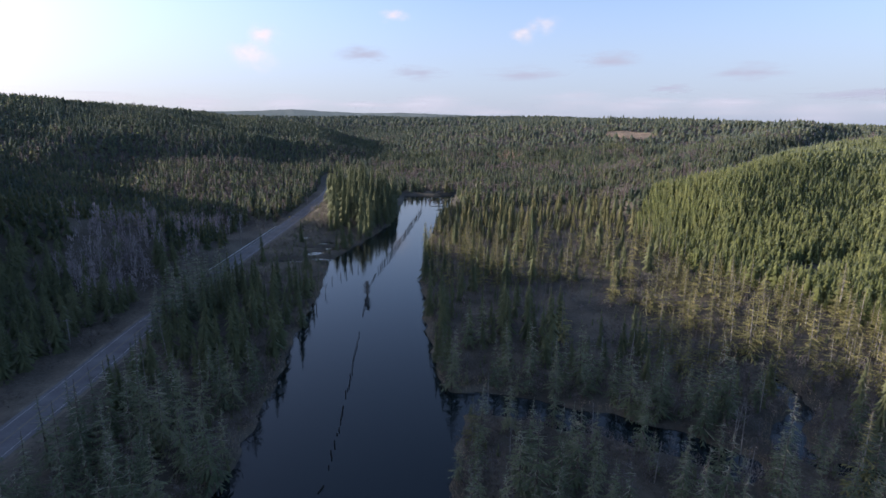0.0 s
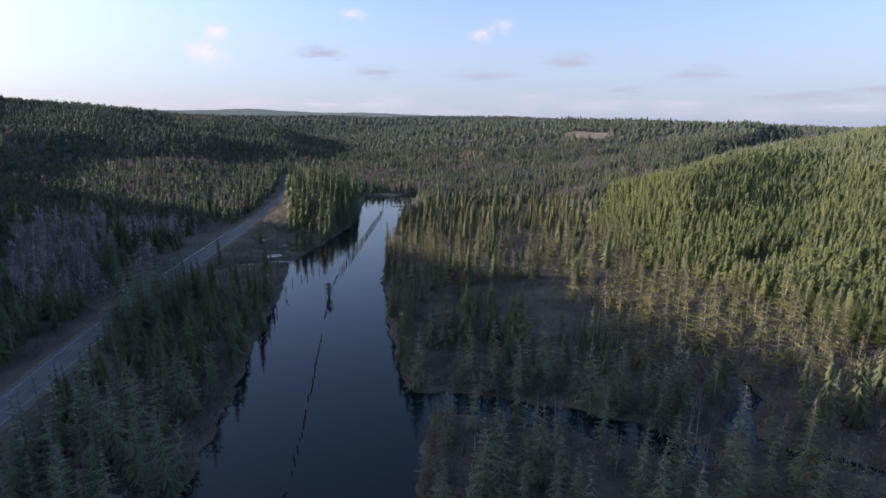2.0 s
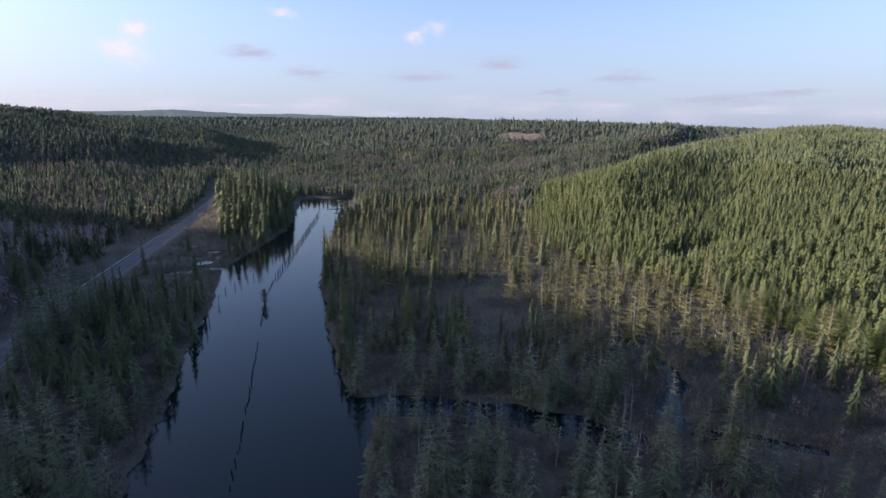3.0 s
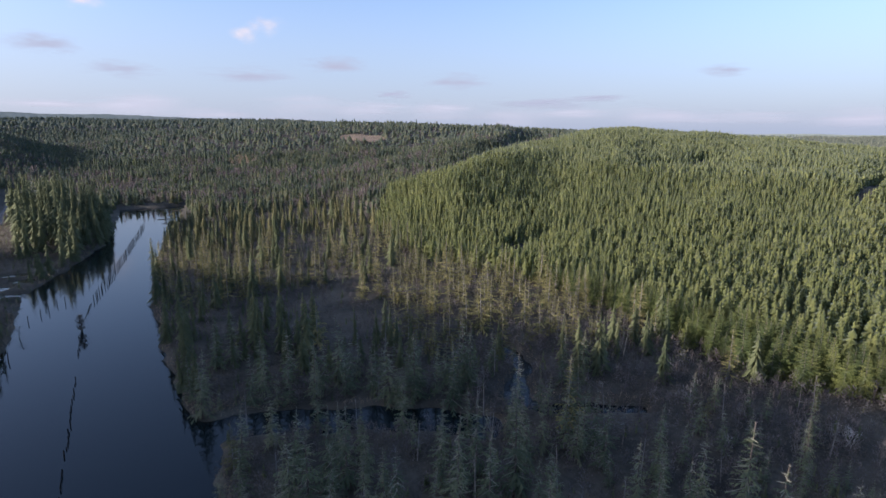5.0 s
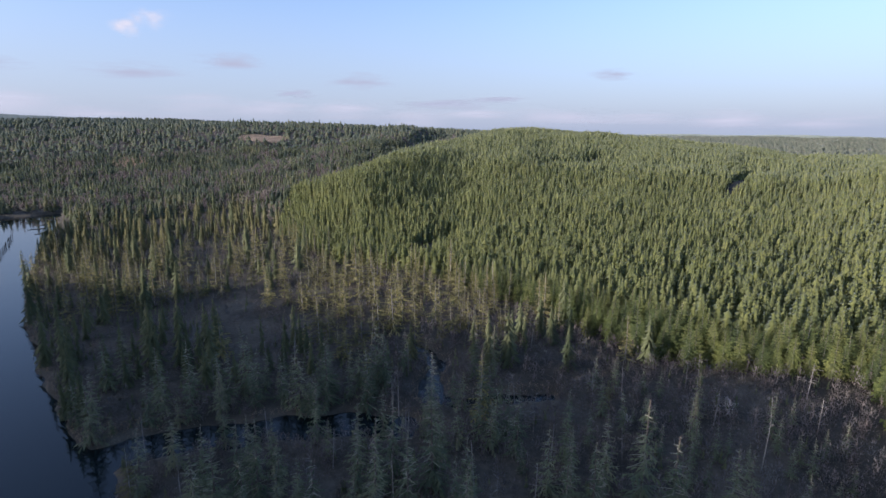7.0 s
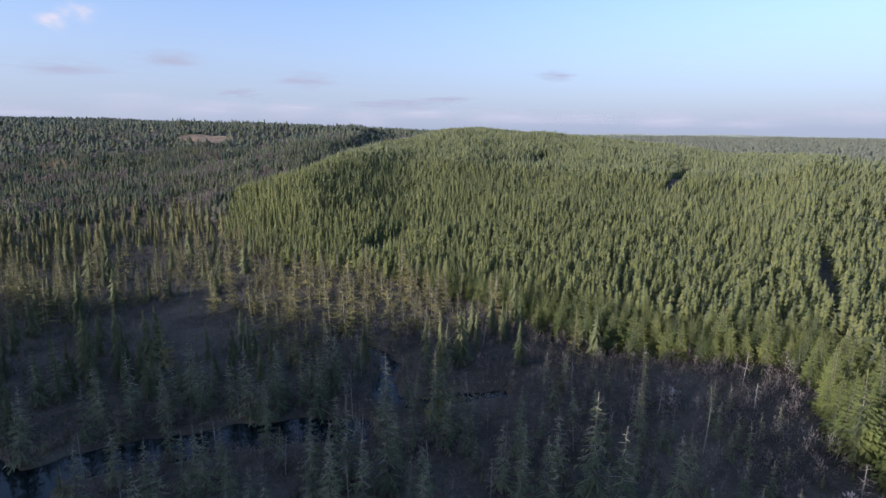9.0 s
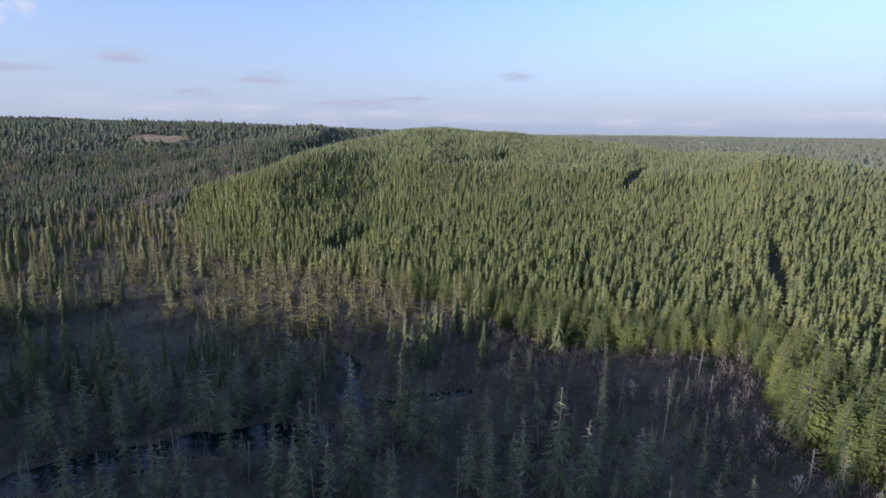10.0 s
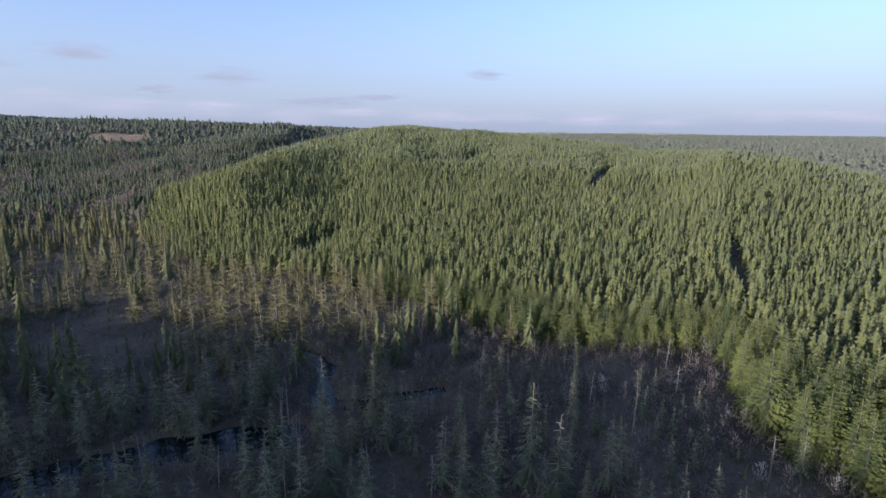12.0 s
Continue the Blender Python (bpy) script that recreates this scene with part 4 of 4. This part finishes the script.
# ------------------------------------------------------------------ pilings
line = np.array([(-22.5, 88.8), (-22.7, 100.5), (-24.7, 134.1), (-28.0, 177.0), (-30.4, 209.2), (-30.6, 239.1), (-27.3, 271.9), (-17.3, 422.5)])
pile = thing("piling", "old black timber piling standing in the slough", "piling", "row of pilings")
part("post", stick((0, 0, -2.5), (0, 0, 1.0), 0.16, 0.13, 8), M_PILE, pile)
yy = np.concatenate([np.arange(95, 240, 1.7), np.arange(244, 425, 3.6)])
first = True
for q in yy:
    if q < 240 and (rng.random() < 0.25 or ripple(np.array(q), np.array(0.0), 9.0, 2) < -0.2):
        continue
    px = np.interp(q, line[:, 1], line[:, 0]) + rng.normal(0, 0.15)
    h = rng.uniform(0.3, 0.9) if q < 240 else rng.uniform(2.2, 3.2)
    m = pose(px, q, 0, rng.normal(0, 3), rng.normal(0, 3), rng.uniform(0, 360)) @ Matrix.Diagonal((1, 1, h, 1))
    if first:
        pile.matrix_basis, first = m, False
    else:
        copy_thing(pile, Matrix.Identity(4)).matrix_basis = m

# ------------------------------------------------------------------ clouds, far behind everything
def cloud_material(name, colour, strength, size, cover, soft, squash):
    """A thin glowing cloud: noise, faded out towards the sheet's rim."""
    m = bpy.data.materials.new(name)
    m.use_nodes = True
    n, l = m.node_tree.nodes, m.node_tree.links
    n.remove(n["Principled BSDF"])
    tc, mp, nz = n.new("ShaderNodeTexCoord"), n.new("ShaderNodeMapping"), n.new("ShaderNodeTexNoise")
    inf = n.new("ShaderNodeObjectInfo")
    mp.inputs["Scale"].default_value = (1 / squash, 1, 1)
    l.new(tc.outputs["Object"], mp.inputs[0])
    mul = n.new("ShaderNodeMath")
    mul.operation, mul.inputs[1].default_value = "MULTIPLY", 40.0
    l.new(inf.outputs["Random"], mul.inputs[0])
    nz.noise_dimensions = "4D"
    l.new(mul.outputs[0], nz.inputs["W"])
    l.new(mp.outputs[0], nz.inputs["Vector"])
    nz.inputs["Scale"].default_value, nz.inputs["Detail"].default_value = size, 5
    ln = n.new("ShaderNodeVectorMath")
    ln.operation = "LENGTH"
    l.new(tc.outputs["Object"], ln.inputs[0])
    fade = n.new("ShaderNodeMapRange")
    fade.interpolation_type = "SMOOTHSTEP"
    fade.inputs[1].default_value, fade.inputs[2].default_value, fade.inputs[3].default_value, fade.inputs[4].default_value = 0.05, 1.0, 1.0, 0.0
    l.new(ln.outputs["Value"], fade.inputs[0])
    sh = n.new("ShaderNodeMapRange")
    sh.interpolation_type = "SMOOTHSTEP"
    sh.inputs[1].default_value, sh.inputs[2].default_value, sh.inputs[3].default_value, sh.inputs[4].default_value = cover, cover + soft, 0.0, 1.0
    both = n.new("ShaderNodeMath")
    both.operation = "MULTIPLY_ADD"
    l.new(fade.outputs[0], both.inputs[0])
    both.inputs[1].default_value = 0.35
    l.new(nz.outputs[0], both.inputs[2])
    l.new(both.outputs[0], sh.inputs[0])
    a = n.new("ShaderNodeMath")
    a.operation = "MULTIPLY"
    l.new(sh.outputs[0], a.inputs[0])
    l.new(fade.outputs[0], a.inputs[1])
    tr, em, mix = n.new("ShaderNodeBsdfTransparent"), n.new("ShaderNodeEmission"), n.new("ShaderNodeMixShader")
    em.inputs[0].default_value, em.inputs[1].default_value = (*colour, 1), strength
    l.new(a.outputs[0], mix.inputs[0])
    l.new(tr.outputs[0], mix.inputs[1])
    l.new(em.outputs[0], mix.inputs[2])
    l.new(mix.outputs[0], n["Material Output"].inputs[0])
    return m


M_PUFF = cloud_material("sunlit_cloud", (1.0, 0.92, 0.88), 0.34, 1.6, 0.48, 0.55, 1.0)
M_FAINT = cloud_material("thin_sunlit_cloud", (1.0, 0.93, 0.91), 0.32, 1.6, 0.56, 0.6, 1.0)
M_WISP = cloud_material("grey_cloud", (0.66, 0.72, 0.86), 0.265, 2.4, 0.525, 0.5, 1.3)
M_BANK = cloud_material("horizon_cloud", (0.86, 0.86, 0.96), 0.30, 3.0, 0.55, 0.8, 3.0)


# Glowing see-through ring that paints haze over the sky, fading upwards.
M_MIST = bpy.data.materials.new("horizon_haze_glow")
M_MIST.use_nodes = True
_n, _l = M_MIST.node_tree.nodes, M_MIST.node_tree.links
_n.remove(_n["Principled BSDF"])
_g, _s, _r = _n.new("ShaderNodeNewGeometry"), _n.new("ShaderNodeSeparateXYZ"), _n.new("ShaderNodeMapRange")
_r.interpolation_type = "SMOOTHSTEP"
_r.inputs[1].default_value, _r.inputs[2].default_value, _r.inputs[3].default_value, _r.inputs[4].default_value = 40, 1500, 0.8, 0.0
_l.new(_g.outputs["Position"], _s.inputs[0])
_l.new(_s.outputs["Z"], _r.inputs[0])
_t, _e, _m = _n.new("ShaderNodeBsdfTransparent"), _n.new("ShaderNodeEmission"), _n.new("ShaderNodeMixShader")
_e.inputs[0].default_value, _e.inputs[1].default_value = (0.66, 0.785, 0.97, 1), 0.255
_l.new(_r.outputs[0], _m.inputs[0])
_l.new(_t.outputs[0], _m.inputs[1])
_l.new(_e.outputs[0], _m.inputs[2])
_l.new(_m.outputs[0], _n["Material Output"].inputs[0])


def cloud(azd, eld, wide, tall, mat, label, tilt=0.0):
    """A cloud at a bearing and an angle above the horizon; sizes in degrees."""
    d = 4640.0
    a, e = radians(azd), radians(eld)
    c = Vector((math.sin(a) * math.cos(e), math.cos(a) * math.cos(e), math.sin(e))) * d + Vector((0, 0, EYE_HEIGHT))
    ob = tagged(new("cloud", mesh_of("cloud", [(-1, -1, 0), (1, -1, 0), (1, 1, 0), (-1, 1, 0)], [(0, 1, 2), (0, 2, 3)], mat)), label, "cloud", kind="structure")
    ob.matrix_world = look(c, (0, 0, EYE_HEIGHT), tilt) @ Matrix.Diagonal((d * math.tan(radians(wide / 2)), d * math.tan(radians(tall / 2)), 1, 1))


LIT, GREY, BANK = "small sunlit pinkish-white puff of cloud", "thin grey streak of cloud", "pale cloud bank low over the hills"
for a, e, w, h in ((-17.3, 8.3, 3.2, 2.2), (-18.4, 6.4, 4.4, 3.4), (9.8, 9.4, 3.4, 2.2), (7.8, 8.6, 3.0, 1.8), (-4.7, 10.4, 3.4, 1.9)):
    cloud(a, e, w * 1.5, h * 1.5, M_PUFF if a < -10 else M_FAINT, LIT)
for a, e, w, h in ((28.2, 4.7, 7.6, 1.9), (22.0, 3.4, 4.6, 1.0), (8.5, 5.1, 9.5, 1.8), (-2.5, 5.1, 7.0, 1.6), (-8.1, 6.9, 6.0, 2.0), (53.5, 5.2, 6.0, 1.2), (36.8, 2.5, 11.0, 1.4), (16.3, 6.2, 7.0, 2.0), (42.0, 3.0, 7.0, 0.9)):
    cloud(a, e, w * 1.4, h * 1.5, M_WISP, GREY)
mist = mesh_of("horizon_haze_glow", [(4690 * math.sin(q * 2 * math.pi / 96), 4690 * math.cos(q * 2 * math.pi / 96), h) for h in (0, 200, 500, 900, 1540) for q in range(96)],
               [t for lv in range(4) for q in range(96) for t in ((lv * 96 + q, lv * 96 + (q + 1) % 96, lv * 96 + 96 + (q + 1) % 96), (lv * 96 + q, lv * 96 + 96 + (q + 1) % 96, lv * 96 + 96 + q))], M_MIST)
tagged(new("backdrop", mist), "added glowing ring painting pale lavender haze low in the sky", "sky", kind="structure")
for a, e, w, h in ((8, 1.6, 34, 4.2), (20, 2.4, 24, 2.8), (-12, 2.2, 30, 3.4), (-34, 2.2, 30, 3.4), (40, 1.4, 36, 3.8), (57, 1.0, 26, 3.2), (78, 0.9, 36, 4.0), (86, 1.4, 20, 2.6), (100, 0.9, 30, 4.0)):
    n = math.ceil((w - 14) / 7) + 1
    for i in range(n):
        cloud(a + (i - (n - 1) / 2) * 7, e + 0.25 * math.sin(a + 2.3 * i), 14, h * (0.75 + 0.2 * math.sin(1.7 * a + 3 * i)), M_BANK, BANK)


# ------------------------------------------------------------------ dead trees
def snag(px, py, h, seed, branches=20):
    g = np.random.default_rng(500 + seed)
    s = thing("dead_tree", "bleached grey dead tree with short broken branches", "dead tree", "dead trees in the marsh")
    part("trunk", join([stick((0, 0, -0.4), (0.1, 0, h * 0.6), 0.13, 0.09, 6), stick((0.1, 0, h * 0.6), (0.25, 0.1, h), 0.09, 0.03, 6)]), M_GREYWOOD, s)
    for _ in range(branches):
        f, a, q = g.uniform(0.3, 0.98), g.uniform(0, 6.3), g.uniform(0.6, 2.0)
        part("branch", stick((0.2 * f, 0.05, h * f), (0.2 * f + q * math.cos(a), q * math.sin(a), h * f + g.uniform(-0.2, 0.7)), 0.05, 0.02), M_GREYWOOD, s)
    s.matrix_basis = Matrix.Translation((px, py, float(height(px, py)) - 0.1)) @ Euler((g.normal(0, 0.05), g.normal(0, 0.05), 0)).to_matrix().to_4x4()
    return s


for i, (a, b, h) in enumerate(SNAGS):
    snag(a, b, h, i)
snag(-47.5, 209, 5.5, 40)
xs, ys = spread(-70, 128, 40, 150, 14.0, rng, 0.5)
k = ~wet(xs, ys) & ~planted(xs + 6, ys) & off_road(xs, ys, 20) & ((xs < -46) | (xs > 12)) & (rng.random(len(xs)) < 0.55)
for i, (a, b) in enumerate(zip(xs[k], ys[k])):
    snag(a, b, float(rng.uniform(5.5, 11)), 900 + i, 11)
for i, (a, b) in enumerate(((-120.0, 361.8), (-118.6, 367.1))):
    tall_stem = snag(a, b, 16, 50 + i)
    tagged(tall_stem, "tall bare whitish trunk beside the road")
lean = snag(142, 44, 9, 60)
lean.matrix_basis = lean.matrix_basis @ pose(0, 0, 0, 0, 24, 0)
tagged(lean, "leaning bleached dead trunk over the brush")


def pale_bush(px, py, h, seed):
    g = np.random.default_rng(600 + seed)
    s = thing("bare_bush", "pale grey leafless bush in the marsh", "bush", "pale bushes")
    for _ in range(9):
        a, q = g.uniform(0, 6.3), g.uniform(0.3, 0.6) * h
        part("stem", stick((0, 0, -0.2), (q * math.cos(a), q * math.sin(a), h * g.uniform(0.6, 0.95)), 0.06, 0.02), M_GREYWOOD, s)
    tcv, tct = twig_cloud(g, 150, thin=0.035, low=0.2)
    tagged(part("twig_crown", (tcv * np.array((h * 0.55, h * 0.55, h)), tct), M_ALDERBARK, s), kind="stuff")
    s.matrix_basis = Matrix.Translation((px, py, float(height(px, py))))


for i, (a, b, h) in enumerate(((118.0, 51.0, 5.0), (104.5, 14.0, 4.0), (118.0, 9.0, 4.0), (96.0, 62.0, 3.5), (110.0, 3.0, 3.5))):
    pale_bush(a, b, h, i)

# ------------------------------------------------------------------ along the road
def utility_pole(px, py, h, turn):
    s = thing("utility_pole", "grey wooden utility pole with a crossarm beside the road", "utility pole", "roadside poles")
    part("pole", stick((0, 0, -0.8), (0, 0, h), 0.19, 0.13, 8), M_GREYWOOD, s)
    arm = part("crossarm", stick((-1.3, 0.18, h - 0.7), (1.3, 0.18, h - 0.7), 0.09, 0.09, 4), M_GREYWOOD, s)
    for q in (-1.15, -0.45, 0.45, 1.15):
        part("insulator", stick((q, 0.18, h - 0.64), (q, 0.18, h - 0.38), 0.06, 0.04, 6), M_PAINT, arm)
    s.matrix_basis = pose(px, py, float(height(px, py)), 0, 0, turn)


for px, py, h in ((-113.6, 155.1, 8.0), (-108.8, 286, 11), (-114, 383, 11), (-113, 450, 11)):
    utility_pole(px, py, h, 4)

rail = thing("guardrail", "galvanised steel guardrail on the outer edge of the road", "guardrail")
seg = np.array([(np.interp(q, ROAD[:, 1], ROAD[:, 0]) - 4.95, q) for q in np.arange(236, 352, 4.0)])
bands = []
for (ax, ay), (bx, by) in zip(seg[:-1], seg[1:]):
    for dz, dx in ((0.72, 0.0), (0.60, 0.05), (0.48, 0.0)):
        bands.append(stick((ax + dx, ay, 1.5 + dz), (bx + dx, by, 1.5 + dz), 0.075, 0.075, 4))
part("beam", join(bands), M_STEEL, rail)
for ax, ay in seg:
    part("post", stick((ax - 0.12, ay, 1.1), (ax - 0.12, ay, 2.25), 0.09, 0.09, 4), M_GREYWOOD, rail)

sign = thing("road_sign", "small yellow warning sign on a post by the road", "road sign")
part("post", stick((0, 0, -0.3), (0, 0, 2.4), 0.05, 0.05, 4), M_GREYWOOD, sign)
part("panel", join([stick((0, -0.02, 2.2), (0, 0.02, 2.2), 0.55, 0.55, 4), (np.array([(0.55, -0.022, 2.2), (0, -0.022, 2.75), (-0.55, -0.022, 2.2), (0, -0.022, 1.65)]), np.array([(0, 1, 2), (0, 2, 3)]))]), M_SIGN, sign, "yellow diamond panel")
sign.matrix_basis = pose(-107.3, 375.3, float(height(-107.3, 375.3)))

# ------------------------------------------------------------------ in the water
for px, py, h in ((-46.2, 188.6, 2.6), (-45.4, 232.4, 2.4), (-43.5, 236.2, 2.8), (-42.0, 244.0, 2.2), (-39.7, 246.0, 2.5), (-48.0, 226.0, 2.2)):
    copy_thing(pile, Matrix.Identity(4)).matrix_basis = pose(px, py, 0, 2, -2, px * 20) @ Matrix.Diagonal((1, 1, h, 1))
bush = thing("piling_bush", "dark leafless bush growing on an old piling", "bush")
part("stump", stick((0, 0, -1.5), (0, 0, 0.9), 0.45, 0.35, 8), M_PILE, bush)
tcv, tct = twig_cloud(np.random.default_rng(700), 240, thin=0.07, low=0.05)
tagged(part("twig_crown", (tcv * np.array((2.5, 2.5, 5.4)) + np.array((0, 0, 0.5)), tct), M_BRUSH, bush), kind="stuff")
bush.matrix_basis = pose(-30.0, 206.5, 0)


def mat_of_weed(px, py, a, b, turn, seed):
    """A low floating mat of mud and weed."""
    g = np.random.default_rng(800 + seed)
    n = 16
    ang = np.arange(n) * 2 * np.pi / n
    w = 1 + g.uniform(-0.25, 0.25, n)
    rim = np.stack([a * w * np.cos(ang), b * w * np.sin(ang), np.full(n, -0.15)], -1)
    top = np.stack([a * 0.75 * w * np.cos(ang), b * 0.75 * w * np.sin(ang), g.uniform(0.12, 0.3, n)], -1)
    v = np.concatenate([rim, top, [(0, 0, 0.32)]])
    t = []
    for i in range(n):
        j = (i + 1) % n
        t += [(i, j, n + j), (i, n + j, n + i), (n + i, n + j, 2 * n)]
    ob = tagged(new("weed_mat", mesh_of("weed_mat", v, t, M_GROUND)), "low dark mat of mud and weed in the slough", "mud bank", "mud banks in the slough")
    ob.matrix_basis = pose(px, py, 0, 0, 0, turn)


for i, (px, py, a, b, q) in enumerate(((-4, 453, 6, 2.2, 10), (2.6, 414, 4, 1.5, -15), (-1.9, 431, 5, 1.6, 5), (6.7, 497, 6, 3, 0), (-1, 470, 5, 1.8, 20), (3, 395, 3, 1.2, 30))):
    mat_of_weed(px, py, a, b, q, i)
log = tagged(new("driftwood", mesh_of("driftwood", *join([stick((-2.2, 0, 0.05), (2.0, 0.3, 0.2), 0.28, 0.18, 8), stick((1.0, 0.2, 0.15), (1.6, 1.0, 1.0), 0.09, 0.03, 5), stick((0.2, 0.1, 0.15), (0.0, -0.8, 0.7), 0.08, 0.03, 5)]), M_PILE)), "black waterlogged driftwood in the slough", "driftwood")
log.matrix_basis = pose(-22.5, 88.5, 0, 0, 0, 70) @ Matrix.Diagonal((0.5, 0.5, 0.8, 1))

# ------------------------------------------------------------------ ridges at the end of sight, haze painted in as glow
def ridge_strip(name, line, far, low, mat, label, seed, near=0.8):
    """A ridge seen far off: a slope from its foot up to an uneven wooded crest, by bearing and angle."""
    qa = np.arange(line[0, 0], line[-1, 0] + 0.01, 0.12)
    g = np.random.default_rng(seed)
    ea = np.radians(np.interp(qa, line[:, 0], line[:, 1]) + 0.012 * np.sin(qa * 2.1 + seed) + 0.008 * np.sin(qa * 5.7) + 0.005 * g.normal(size=len(qa)))
    m, rows = len(qa), 14
    v = []
    for k in range(rows):
        f = k / (rows - 1)
        d = far * (near + (1 - near) * f)
        z = low + (EYE_HEIGHT + far * np.tan(ea) - low) * (f ** 1.0) + (1 - f) * f * 12 * ripple(qa * 40, np.full(m, k * 60.0), 45, seed)
        v.append(np.stack([d * np.sin(np.radians(qa)), d * np.cos(np.radians(qa)), z], -1))
    i, k = np.meshgrid(np.arange(m - 1), np.arange(rows - 1))
    p = (k * m + i).ravel()
    tagged(new("backdrop", mesh_of(name, np.concatenate(v), np.concatenate([np.stack([p, p + 1, p + m + 1], -1), np.stack([p, p + m + 1, p + m], -1)]), mat)), label, "hills", kind="structure")


ridge_strip("distant_hills", PALE, 4560, -60, M_PALE, "blue-grey wooded ridges on the horizon, haze painted in as glow", 5)
ACROSS = np.array([(54, -1.4), (57, -0.8), (60, -0.5), (63, -0.56), (65, -0.49), (68, -0.53), (70, -0.61), (73, -0.55), (76, -0.62), (82, -0.63), (90, -0.65), (100, -0.6)])
ridge_strip("distant_hills", ACROSS, 2900, 13, M_HAZY, "grey-green wooded hills far across the valley, glowing to imitate haze", 9, 0.36)
x, y = spread(550, 2700, -250, 1500, 16.5, rng, 0.5)
r, azd = np.hypot(x, y), np.degrees(np.arctan2(x, y))
k = (azd > 58) & (azd < 98) & (r < 2700) & (r > np.interp(azd, [58, 65, 70, 76, 82, 88, 98], [1500, 1000, 860, 640, 650, 680, 680]))
x, y, r, azd = x[k], y[k], r[k], azd[k]
f = np.clip((r / 2900 - 0.36) / 0.64, 0, 1)
z = np.where(r < 2900 * 0.36, height(x, y), 13 + (EYE_HEIGHT + 2900 * np.tan(np.radians(np.interp(azd, ACROSS[:, 0], ACROSS[:, 1]))) - 13) * f - 2)
stuff("far_forest", scatter(T_TINY, x, y, z, rng.uniform(6.5, 9, len(x)), rng.uniform(8, 12, len(x)) - 3 * f, rng), M_HAZYWOOD, "conifer forest far across the valley, haze painted as paler needles", "forest")
